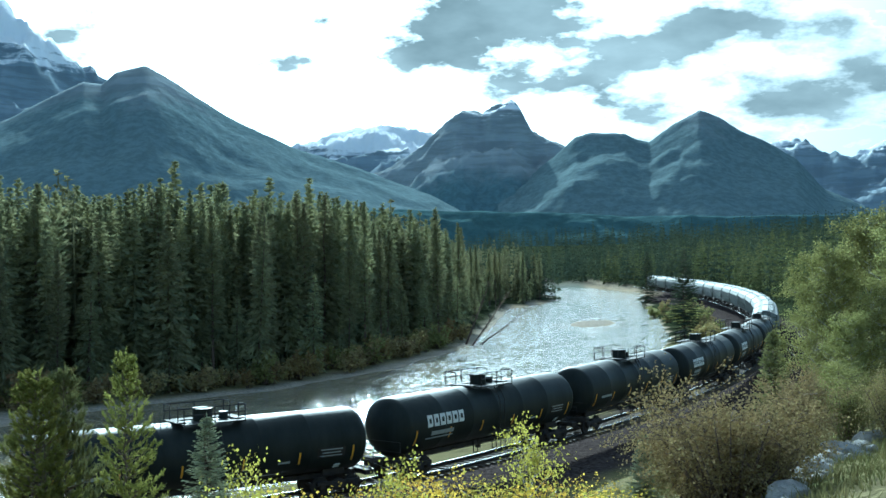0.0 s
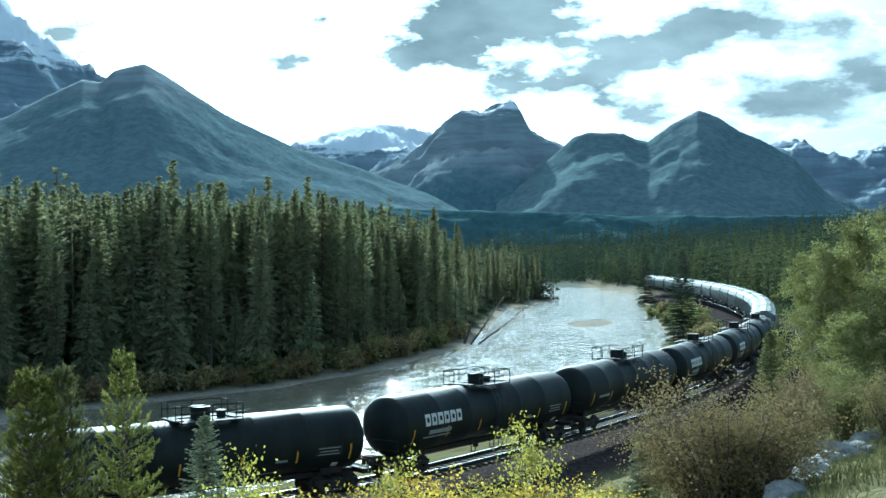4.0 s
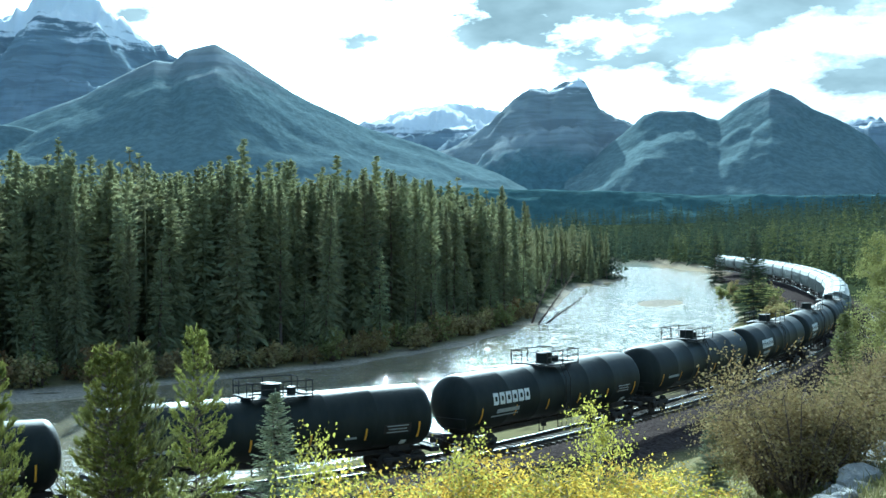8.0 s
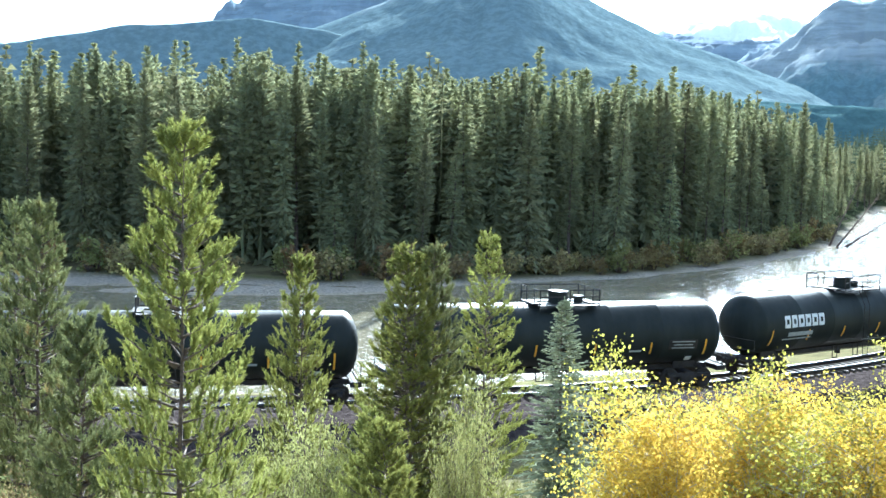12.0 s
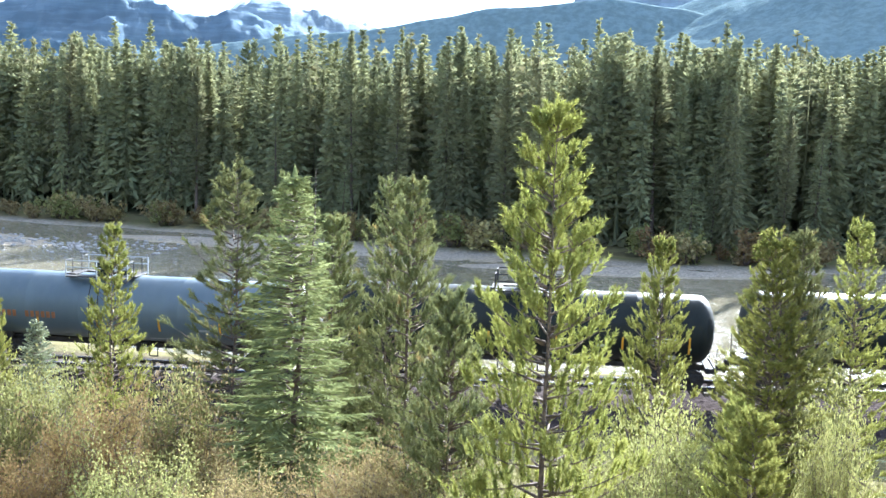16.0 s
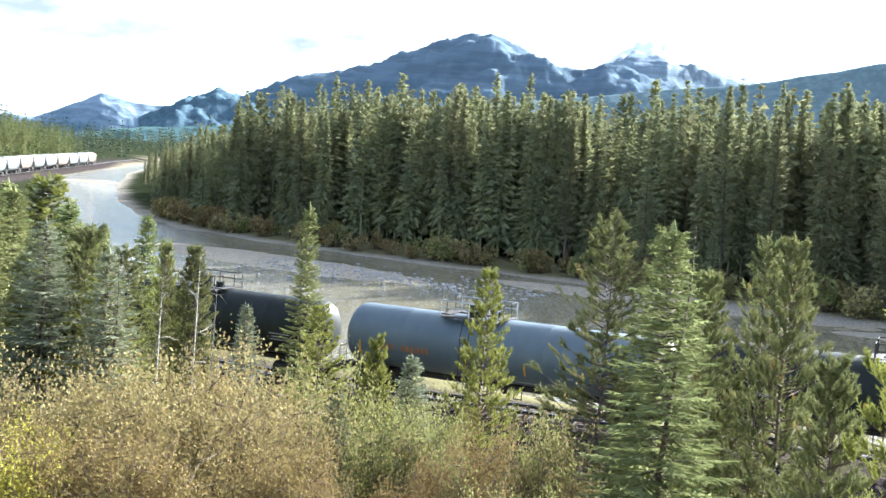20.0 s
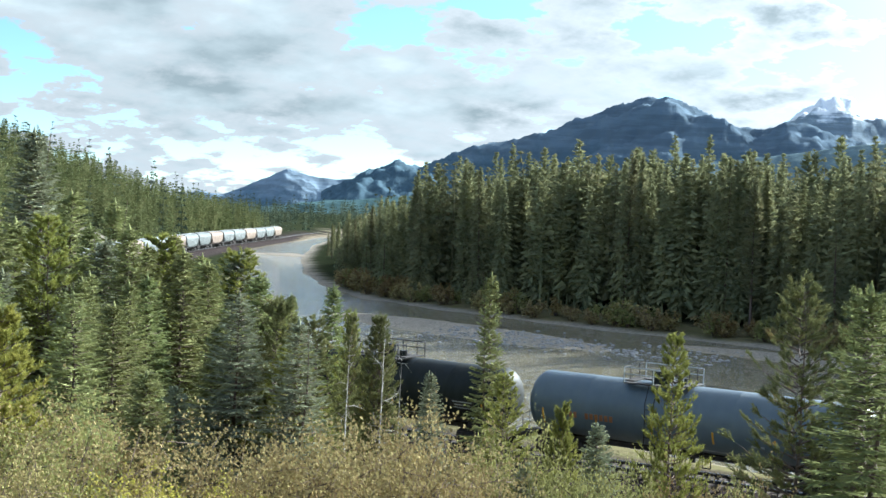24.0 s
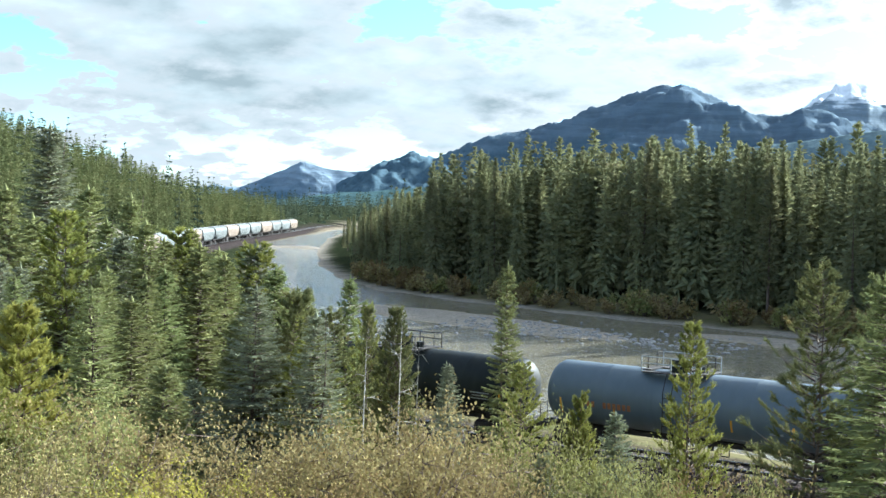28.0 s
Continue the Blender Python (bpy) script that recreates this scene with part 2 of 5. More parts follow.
def rod(bm, a, b, r, seg=6, r2=None):
    a, b = Vector(a), Vector(b)
    d = b - a
    m = Matrix.Translation((a + b) / 2) @ d.to_track_quat("Z", "Y").to_matrix().to_4x4()
    bmesh.ops.create_cone(bm, cap_ends=True, segments=seg, radius1=r, radius2=r if r2 is None else r2, depth=d.length, matrix=m)
    return bm


class Soup:
    """Collects many small faces fast and turns them into one mesh."""

    def __init__(self):
        self.v, self.f, self.n = [], [], 0

    def add(self, verts, faces):
        self.v.append(np.asarray(verts, float))
        self.f.append(np.asarray(faces, int) + self.n)
        self.n += len(self.v[-1])

    def mesh(self, name, is_smooth=False):
        me = bpy.data.meshes.new(name)
        v = np.concatenate(self.v)
        quads = [q for q in self.f]
        loops = np.concatenate([q.ravel() for q in quads])
        sizes = np.concatenate([np.full(len(q), q.shape[1]) for q in quads])
        me.vertices.add(len(v))
        me.vertices.foreach_set("co", v.ravel())
        me.loops.add(len(loops))
        me.loops.foreach_set("vertex_index", loops)
        me.polygons.add(len(sizes))
        me.polygons.foreach_set("loop_start", np.concatenate([[0], np.cumsum(sizes)[:-1]]))
        if is_smooth:
            me.polygons.foreach_set("use_smooth", np.ones(len(sizes), bool))
        me.update(calc_edges=True)
        return me


SPIN_F = [(0, 1, 2), (0, 2, 3), (0, 3, 4), (0, 4, 1), (5, 2, 1), (5, 3, 2), (5, 4, 3), (5, 1, 4)]


def spindles(soup, a, b, r, flat=1.0, mid=0.4):
    """Pointed four-sided rods from points a to points b, r thick; all at once."""
    a, b = np.asarray(a, float), np.asarray(b, float)
    r = np.broadcast_to(np.asarray(r, float), (len(a),))
    d = b - a
    ln = np.linalg.norm(d, axis=1, keepdims=True) + 1e-9
    d = d / ln
    side = np.cross(d, (0.0, 0.0, 1.0))
    side[np.linalg.norm(side, axis=1) < 1e-3] = (1, 0, 0)
    side /= np.linalg.norm(side, axis=1, keepdims=True)
    up = np.cross(side, d)
    c = a + d * ln * mid
    s, u = side * r[:, None], up * r[:, None] * flat
    v = np.stack([a, c + s, c + u, c - s, c - u, b], 1).reshape(-1, 3)
    f = (np.array(SPIN_F)[None] + 6 * np.arange(len(a))[:, None, None]).reshape(-1, 3)
    soup.add(v, f)


def blades(soup, a, b, w, rng):
    """Single thin triangles with base width w at a and their tip at b."""
    a, b = np.asarray(a, float), np.asarray(b, float)
    d = b - a
    s = np.cross(d, rng.normal(size=d.shape))
    s /= np.linalg.norm(s, axis=1, keepdims=True) + 1e-9
    w = np.broadcast_to(np.asarray(w, float), (len(a),))[:, None]
    v = np.stack([a - s * w, a + s * w, b], 1).reshape(-1, 3)
    soup.add(v, np.arange(len(v)).reshape(-1, 3))


def leaves(soup, c, size, rng, up=0.35):
    """Small pointed four-cornered leaves about the points c, folded a little along the rib."""
    c = np.asarray(c, float)
    n = rng.normal(size=c.shape)
    n[:, 2] = n[:, 2] * (1 - up) - up
    n /= np.linalg.norm(n, axis=1, keepdims=True)
    s = np.cross(n, rng.normal(size=c.shape))
    s /= np.linalg.norm(s, axis=1, keepdims=True)
    k = np.cross(n, s)
    z = (size * rng.uniform(0.6, 1.3, len(c)))[:, None]
    v = np.stack([c, c + n * z * 0.5 + s * z * 0.42 + k * z * 0.12, c + n * z * 1.1, c + n * z * 0.5 - s * z * 0.42 + k * z * 0.12], 1).reshape(-1, 3)
    i = 4 * np.arange(len(c))[:, None, None]
    soup.add(v, (np.array([(0, 1, 2), (0, 2, 3)])[None] + i).reshape(-1, 3))


# ---- plan ----
TRACK = [(-540, 262), (-490, 228), (-439, 196), (-395, 167), (-359, 143), (-309, 112), (-252, 80), (-205, 54), (-160, 35), (-120, 26.5), (-86, 26.5), (-66.5, 31.0),
         (-50.5, 37.8), (-34.5, 45.2), (-19.3, 53.2), (-4.2, 63.6), (7.2, 77.8), (16.5, 93.4), (24.4, 109.8), (31.2, 126.7), (37.2, 144),
         (42, 161.5), (46.5, 179), (50.5, 197), (54.5, 218), (58.5, 243), (62.5, 273), (66, 310), (68.5, 350), (69.5, 395), (69, 450)]
FAR_BANK = [(-600, 325), (-500, 254), (-440, 216), (-395, 189), (-352, 167), (-304, 142), (-240, 112.5), (-195, 96), (-172, 91), (-148, 93), (-120, 98), (-100, 104),
            (-75, 107), (-50, 113), (-38, 118), (-30, 127), (-18, 139), (-13, 150), (-6, 163), (5, 204), (12, 270), (18, 343), (38, 402),
            (40, 480), (20, 560), (-60, 660)]
NEAR_BANK = [(-20, 700), (70, 570), (79, 470), (66, 406), (50, 293), (39, 213), (25, 160), (9, 112), (-5, 86), (-23, 69), (-48, 54),
             (-75, 47), (-105, 51), (-135, 64), (-190, 79), (-228, 92), (-255, 104), (-311, 127), (-362, 154), (-400, 178), (-442, 206), (-500, 243), (-600, 312)]
WATER_Z = -2.5


def curve_points(pts, step):
    """A smooth line through pts, sampled every step metres."""
    p = np.array(pts, float)
    out = []
    q = np.vstack([2 * p[0] - p[1], p, 2 * p[-1] - p[-2]])
    for i in range(1, len(q) - 2):
        t = np.linspace(0, 1, 24, endpoint=False)[:, None]
        a, b, c, d = q[i - 1], q[i], q[i + 1], q[i + 2]
        out.append(0.5 * (2 * b + (c - a) * t + (2 * a - 5 * b + 4 * c - d) * t ** 2 + (3 * b - a - 3 * c + d) * t ** 3))
    out = np.vstack(out + [p[-1:]])
    s = np.concatenate([[0], np.cumsum(np.linalg.norm(np.diff(out, axis=0), axis=1))])
    ss = np.arange(0, s[-1], step)
    return np.stack([np.interp(ss, s, out[:, 0]), np.interp(ss, s, out[:, 1])], 1), ss


LINE, LINE_S = curve_points(TRACK, 1.0)


def rail_z(x, y):
    """Height of the rails: nearly level, a little higher upstream."""
    return np.interp(x, [-300, -120, -50, -4, 8, 60, 80], [-1.3, -0.6, -0.2, 0.65, 0.85, 0.65, 0.5])


def seg_dist(px, py, line):
    """Distance to a line of points, and the side (left of its way is positive)."""
    best, side = np.full(px.shape, 1e9), np.zeros(px.shape)
    for (ax, ay), (bx, by) in zip(line[:-1], line[1:]):
        dx, dy = bx - ax, by - ay
        t = np.clip(((px - ax) * dx + (py - ay) * dy) / (dx * dx + dy * dy), 0, 1)
        ex, ey = px - ax - t * dx, py - ay - t * dy
        d = ex * ex + ey * ey
        m = d < best
        best = np.where(m, d, best)
        side = np.where(m, np.sign(dx * ey - dy * ex), side)
    return np.sqrt(best), side


def inside(px, py, poly):
    r = np.zeros(px.shape, bool)
    for (ax, ay), (bx, by) in zip(poly, poly[1:] + poly[:1]):
        c = (ay > py) != (by > py)
        r ^= c & (px < (bx - ax) * (py - ay) / (by - ay if by != ay else 1e-9) + ax)
    return r


def step01(x, a, b):
    t = np.clip((x - a) / (b - a), 0, 1)
    return t * t * (3 - 2 * t)


def wobble(x, y, k, seed=0.0):
    return (np.sin(x * k * 1.0 + 1.3 + seed) * np.cos(y * k * 1.17 + 0.7 - seed) + 0.5 * np.sin(x * k * 2.3 - y * k * 1.9 + seed)
            + 0.25 * np.sin(x * k * 5.1 + y * k * 4.3 + 2 * seed)) / 1.75


TRACK_SEG = [(-3000, 2300), (-900, 640)] + [tuple(p) for p in LINE[::6]] + [(40, 700), (-300, 1300)]


def ground(x, y):
    """Height of the ground at x, y (arrays)."""
    x, y = np.asarray(x, float), np.asarray(y, float)
    d, side = seg_dist(x, y, TRACK_SEG)
    s = -d * side  # positive on the hill's side of the track
    rz = rail_z(x, y)
    dr, _ = seg_dist(x, y, FAR_BANK)
    dn, _ = seg_dist(x, y, NEAR_BANK)
    wet = inside(x, y, FAR_BANK + NEAR_BANK)
    db = np.minimum(dr, dn)
    # hill that carries the viewpoint
    u = np.clip((s - 8.5) / 46.5, 0, 1)
    shoulder = -1.0 + 11.3 * u ** 0.62
    hollow = np.interp(s, [8.5, 22, 34, 44, 50, 53.5], [-1.0, 1.2, 3.4, 6.2, 9.0, 10.3])
    k = step01(x, -3, 9)
    hill = hollow * (1 - k) + shoulder * k + 0.03 * np.clip(s - 55, 0, 400)
    left = step01(-x, 110, 200)
    fade = 1 - step01(-x, 370, 520)
    hill = hill * (1 - left) + left * (-0.8 + np.clip(s - 9, 0, 110) * 0.44 * fade)
    right = step01(y, 120, 200) * step01(x, 20, 60)
    hill = hill * (1 - right) + right * (-0.5 + 0.11 * np.clip(s - 8, 0, 200))
    hill = hill + wobble(x, y, 0.22) * 0.35 * step01(s, 9, 20)
    bed = rz - 0.45
    bench = np.where(np.abs(s) < 3.0, bed, bed - 0.35 * np.clip(np.abs(s) - 3.0, 0, 1.6))
    near = np.where(s > 8.5, np.maximum(hill, -1.2), bench)
    blend = step01(s, 6.0, 10.0)
    near = bench * (1 - blend) + near * blend
    # the bank between track and river
    bank = np.minimum(bench, WATER_Z - 0.1 + np.clip(dn, 0, 9) * 0.2)
    # beyond the river
    over = WATER_Z - 0.05 + np.clip(dr, 0, 16) * 0.075 + np.clip(dr - 14, 0, 4) * 0.15 + np.clip(dr - 60, 0, 3000) * 0.006
    over = over + wobble(x, y, 0.3, 2.0) * 0.08 + wobble(x, y, 0.05) * 0.4 * step01(dr, 20, 60)
    over_side = (seg_dist(x, y, FAR_BANK)[1] > 0) & ~wet
    z = np.where(s > 3.0, near, np.where(over_side & (dr < dn), over, bank))
    depth = WATER_Z - 0.06 - np.clip(db, 0, 12) * 0.06
    # bars of gravel in the stream
    for cx, cy, lx, ly, turn, top in ((-126, 80, 31, 8.5, 10, 0.42), (32, 265, 6.0, 17, -12, 0.5), (-84, 102, 29, 6.0, 17, 0.42), (-50, 109, 20, 5.0, 28, 0.4), (-318, 146, 22, 5, 25, 0.7), (27, 398, 7, 9, 5, 0.7)):
        c, sn = math.cos(radians(turn)), math.sin(radians(turn))
        ex, ey = ((x - cx) * c + (y - cy) * sn) / lx, (-(x - cx) * sn + (y - cy) * c) / ly
        depth = np.maximum(depth, WATER_Z + top - (top + 0.12) * np.sqrt(ex ** 2 + ey ** 2) + wobble(x, y, 0.9) * 0.05)
    z = np.where(wet, depth, z)
    return z


def ground_at(x, y):
    return float(ground(np.array([x]), np.array([y]))[0])


# ---- ground: one sheet, fine near the track, coarse out to the horizon ----
def axis(lo, hi, fine_lo, fine_hi, step):
    mid = np.arange(fine_lo, fine_hi, step)
    g = 1.0
    a, b, d = [fine_lo], [mid[-1]], step
    while a[-1] > lo or b[-1] < hi:
        d *= 1.22
        a.append(max(lo, a[-1] - d)), b.append(min(hi, b[-1] + d))
    return np.unique(np.concatenate([a, mid, b]))


GX, GY = axis(-4800, 4800, -430, 90, 1.9), axis(-4800, 4800, -14, 240, 1.6)
gx, gy = np.meshgrid(GX, GY)
gz = ground(gx.ravel(), gy.ravel())
soup = Soup()
nx, ny = len(GX), len(GY)
ii = (np.arange(ny - 1)[:, None] * nx + np.arange(nx - 1)[None]).ravel()
soup.add(np.stack([gx.ravel(), gy.ravel(), gz], 1), np.stack([ii, ii + 1, ii + nx + 1, ii + nx], 1))


def ground_material():
    """Turf and duff, dark ballast along the rails, pale gravel by the water."""
    m = mat("ground_cover", [(0.3, (0.10, 0.09, 0.05)), (0.5, (0.17, 0.15, 0.08)), (0.72, (0.12, 0.13, 0.05))], 0.35, 0.95, 0.9, bump_scale=3.0, bump_dist=0.25, spec=0.0)
    n, l = m.node_tree.nodes, m.node_tree.links
    b = n["Principled BSDF"]
    base = b.inputs["Base Color"].links[0].from_socket

    def ramp(src, stops):
        r = n.new("ShaderNodeValToRGB")
        for e, (p, c) in zip(r.color_ramp.elements, stops):
            e.position, e.color = p, (*c, 1)
        l.new(src, r.inputs[0])
        return r.outputs[0]
    co = n.new("ShaderNodeTexCoord")
    peb = n.new("ShaderNodeTexVoronoi")
    peb.inputs["Scale"].default_value = 5.0
    l.new(co.outputs["Object"], peb.inputs["Vector"])
    stones = ramp(peb.outputs["Color"], [(0.0, (0.20, 0.172, 0.14)), (1.0, (0.45, 0.40, 0.33))])
    ballast = ramp(peb.outputs["Color"], [(0.0, (0.030, 0.024, 0.024)), (1.0, (0.085, 0.070, 0.066))])
    out = base
    floor = ramp(peb.outputs["Color"], [(0.0, (0.02, 0.028, 0.014)), (1.0, (0.045, 0.05, 0.026))])
    # deep bed is painted blue-green in place of deep water's tint and sky reflection
    deep_tint = ramp(peb.outputs["Color"], [(0.0, (0.05, 0.10, 0.105)), (1.0, (0.09, 0.15, 0.15))])
    bed = ramp(peb.outputs["Color"], [(0.0, (0.25, 0.20, 0.13)), (1.0, (0.45, 0.37, 0.26))])
    for attr, colour in (("duff", floor), ("gravel", stones), ("ballast", ballast), ("bed", bed), ("deep", deep_tint)):
        a = n.new("ShaderNodeAttribute")
        a.attribute_name = attr
        x = n.new("ShaderNodeMix")
        x.data_type = "RGBA"
        l.new(a.outputs["Fac"], x.inputs["Factor"])
        l.new(out, x.inputs[6])
        l.new(colour, x.inputs[7])
        out = x.outputs[2]
    l.new(out, b.inputs["Base Color"])
    return m


g_me = soup.mesh("ground", True)
g_me.materials.append(ground_material())
fx, fy = gx.ravel(), gy.ravel()
g_d, g_side = seg_dist(fx, fy, TRACK_SEG)
g_bal = 1 - step01(g_d + wobble(fx, fy, 0.9) * 0.6, 5.5, 7.5)
g_dr = np.minimum(seg_dist(fx, fy, FAR_BANK)[0], seg_dist(fx, fy, NEAR_BANK)[0] + 4.5)
g_grav = np.maximum(np.exp(-(((fx + 290) / 11) ** 2 + ((fy - 87) / 8) ** 2)), np.where(inside(fx, fy, FAR_BANK + NEAR_BANK), 1.0, 1 - step01(g_dr + wobble(fx, fy, 0.35) * 1.2, 1.2, 4.5)))
g_far, g_sf = seg_dist(fx, fy, FAR_BANK)
g_r = np.hypot(fx, fy)
g_duff = np.maximum(step01(g_r, 170, 260), ((g_sf > 0) & (fy > 60)) * step01(g_far, 9, 16))
for nm, val in (("ballast", g_bal), ("gravel", g_grav), ("duff", g_duff), ("deep", 0.85 * step01(WATER_Z - gz, 0.30, 0.66) * np.maximum(step01(fx, -62, -14), step01(-fx, 138, 170))), ("bed", step01(WATER_Z + 0.06 - gz, 0.0, 0.1) * inside(fx, fy, FAR_BANK + NEAR_BANK))):
    g_me.attributes.new(nm, "FLOAT", "POINT").data.foreach_set("value", val.astype(np.float32))
tagged(new("ground", g_me), "grassy slope, gravel shores and forest floor of the valley", "ground", kind="structure")


# ---- water: a rippled sheet that slides downstream, its edges under the banks ----
def water_material():
    m = bpy.data.materials.new("river_water")
    m.use_nodes = True
    n, l = m.node_tree.nodes, m.node_tree.links
    b = n["Principled BSDF"]
    b.inputs["Base Color"].default_value = (0.39, 0.35, 0.24, 1)
    b.inputs["Roughness"].default_value = 0.05
    b.inputs["IOR"].default_value = 1.33
    b.inputs["Transmission Weight"].default_value = 0.5
    co = n.new("ShaderNodeTexCoord")
    # small waves: the normal leans by three scales of noise
    total = None
    for sc, amp in ((0.5, 0.18), (1.5, 0.62), (3.5, 0.76), (8.0, 0.55)):
        mp = n.new("ShaderNodeMapping")
        mp.inputs["Scale"].default_value = (0.75, 1.25, 1.0)
        mp.inputs["Rotation"].default_value = (0, 0, radians(30))
        l.new(co.outputs["Object"], mp.inputs[0])
        t = n.new("ShaderNodeTexNoise")
        t.inputs["Scale"].default_value, t.inputs["Detail"].default_value = sc, 2
        l.new(mp.outputs[0], t.inputs["Vector"])
        k = n.new("ShaderNodeVectorMath")
        k.operation = "MULTIPLY_ADD"
        k.inputs[1].default_value = (amp, amp, 0)
        k.inputs[2].default_value = (-amp / 2, -amp / 2, 0)
        l.new(t.outputs["Color"], k.inputs[0])
        if total:
            q = n.new("ShaderNodeVectorMath")
            q.operation = "ADD"
            l.new(total, q.inputs[0])
            l.new(k.outputs[0], q.inputs[1])
            total = q.outputs[0]
        else:
            total = k.outputs[0]
    up = n.new("ShaderNodeVectorMath")
    up.operation = "ADD"
    up.inputs[1].default_value = (0, 0, 1)
    l.new(total, up.inputs[0])
    nm = n.new("ShaderNodeVectorMath")
    nm.operation = "NORMALIZE"
    l.new(up.outputs[0], nm.inputs[0])
    l.new(nm.outputs[0], b.inputs["Normal"])
    return m


bm = bmesh.new()
bmesh.ops.create_grid(bm, x_segments=60, y_segments=60, size=0.5, matrix=Matrix.Diagonal((900, 800, 1, 1)))
water_me = bpy.data.meshes.new("water")
bm.to_mesh(water_me)
bm.free()
water_me.materials.append(water_material())
water = tagged(new("water", water_me), "rippled blue-green river water glittering in low sun", "river", kind="structure")
WATER_AT = (-190, 300, WATER_Z)
water.location = WATER_AT


# ---- mountains ----
def mountain_material(name, forest, rock, snow, tree_z, snow_z, rock_b=None):
    m = bpy.data.materials.new(name)
    m.use_nodes = True
    n, l = m.node_tree.nodes, m.node_tree.links
    b = n["Principled BSDF"]
    b.inputs["Roughness"].default_value, b.inputs["Specular IOR Level"].default_value = 0.95, 0.0
    geo = n.new("ShaderNodeNewGeometry")
    sep = n.new("ShaderNodeSeparateXYZ")
    l.new(geo.outputs["Position"], sep.inputs[0])

    def noise_tex(sc, det, stretch=(1, 1, 1)):
        mp = n.new("ShaderNodeMapping")
        mp.inputs["Scale"].default_value = stretch
        l.new(geo.outputs["Position"], mp.inputs[0])
        t = n.new("ShaderNodeTexNoise")
        t.inputs["Scale"].default_value, t.inputs["Detail"].default_value, t.inputs["Roughness"].default_value = sc, det, 0.65
        l.new(mp.outputs[0], t.inputs["Vector"])
        return t.outputs[0]

    def math_node(op, a, bb, c=None):
        k = n.new("ShaderNodeMath")
        k.operation = op
        for i, v in enumerate((a, bb) if c is None else (a, bb, c)):
            if isinstance(v, (int, float)):
                k.inputs[i].default_value = v
            else:
                l.new(v, k.inputs[i])
        return k.outputs[0]

    def mix(fac, a, bb):
        x = n.new("ShaderNodeMix")
        x.data_type = "RGBA"
        l.new(fac, x.inputs["Factor"])
        for s, v in ((6, a), (7, bb)):
            if isinstance(v, tuple):
                x.inputs[s].default_value = (*v, 1)
            else:
                l.new(v, x.inputs[s])
        return x.outputs[2]

    def ramp2(src, a, bb):
        k = n.new("ShaderNodeMapRange")
        k.interpolation_type = "SMOOTHSTEP"
        k.inputs["From Min"].default_value, k.inputs["From Max"].default_value = a, bb
        l.new(src, k.inputs[0])
        return k.outputs[0]
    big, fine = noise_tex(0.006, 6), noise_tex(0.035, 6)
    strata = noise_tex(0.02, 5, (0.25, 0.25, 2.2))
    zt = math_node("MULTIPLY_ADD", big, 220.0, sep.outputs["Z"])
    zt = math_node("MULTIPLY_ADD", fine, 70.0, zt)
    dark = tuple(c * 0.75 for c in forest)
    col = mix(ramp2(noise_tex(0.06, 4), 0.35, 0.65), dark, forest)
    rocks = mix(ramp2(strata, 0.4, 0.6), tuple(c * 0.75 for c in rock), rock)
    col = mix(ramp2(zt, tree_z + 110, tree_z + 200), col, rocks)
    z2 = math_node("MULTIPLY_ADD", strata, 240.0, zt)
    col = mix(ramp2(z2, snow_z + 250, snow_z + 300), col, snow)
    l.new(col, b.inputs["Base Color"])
    bp = n.new("ShaderNodeBump")
    bp.inputs["Strength"].default_value, bp.inputs["Distance"].default_value = 0.3, 14.0
    l.new(noise_tex(0.05, 6), bp.inputs["Height"])
    l.new(bp.outputs[0], b.inputs["Normal"])
    return m


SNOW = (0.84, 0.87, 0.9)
# forest and rock colours are lightened and blued to stand in for distance haze
MM_FOREST = mountain_material("hazed_mountain_forest", (0.175, 0.235, 0.25), (0.27, 0.31, 0.33), SNOW, 330, 2000)
MM_ROCK = mountain_material("hazed_mountain_rock", (0.15, 0.225, 0.25), (0.30, 0.34, 0.36), SNOW, 200, 425)
MM_SNOWY = mountain_material("hazed_snowy_rock", (0.10, 0.17, 0.20), (0.26, 0.32, 0.37), SNOW, 60, 350)
MM_DUSTED = mountain_material("hazed_snow_dusted_rock", (0.10, 0.155, 0.195), (0.145, 0.195, 0.245), SNOW, 150, 530)
MM_TEMPLE = mountain_material("hazed_cliff_rock", (0.10, 0.17, 0.20), (0.24, 0.30, 0.35), SNOW, 200, 600)
MM_PALE = mountain_material("hazed_far_rock", (0.11, 0.18, 0.24), (0.24, 0.31, 0.38), SNOW, 20, 225)
MM_HILL = mountain_material("hazed_valley_forest", (0.09, 0.15, 0.155), (0.09, 0.12, 0.12), SNOW, 900, 3000)


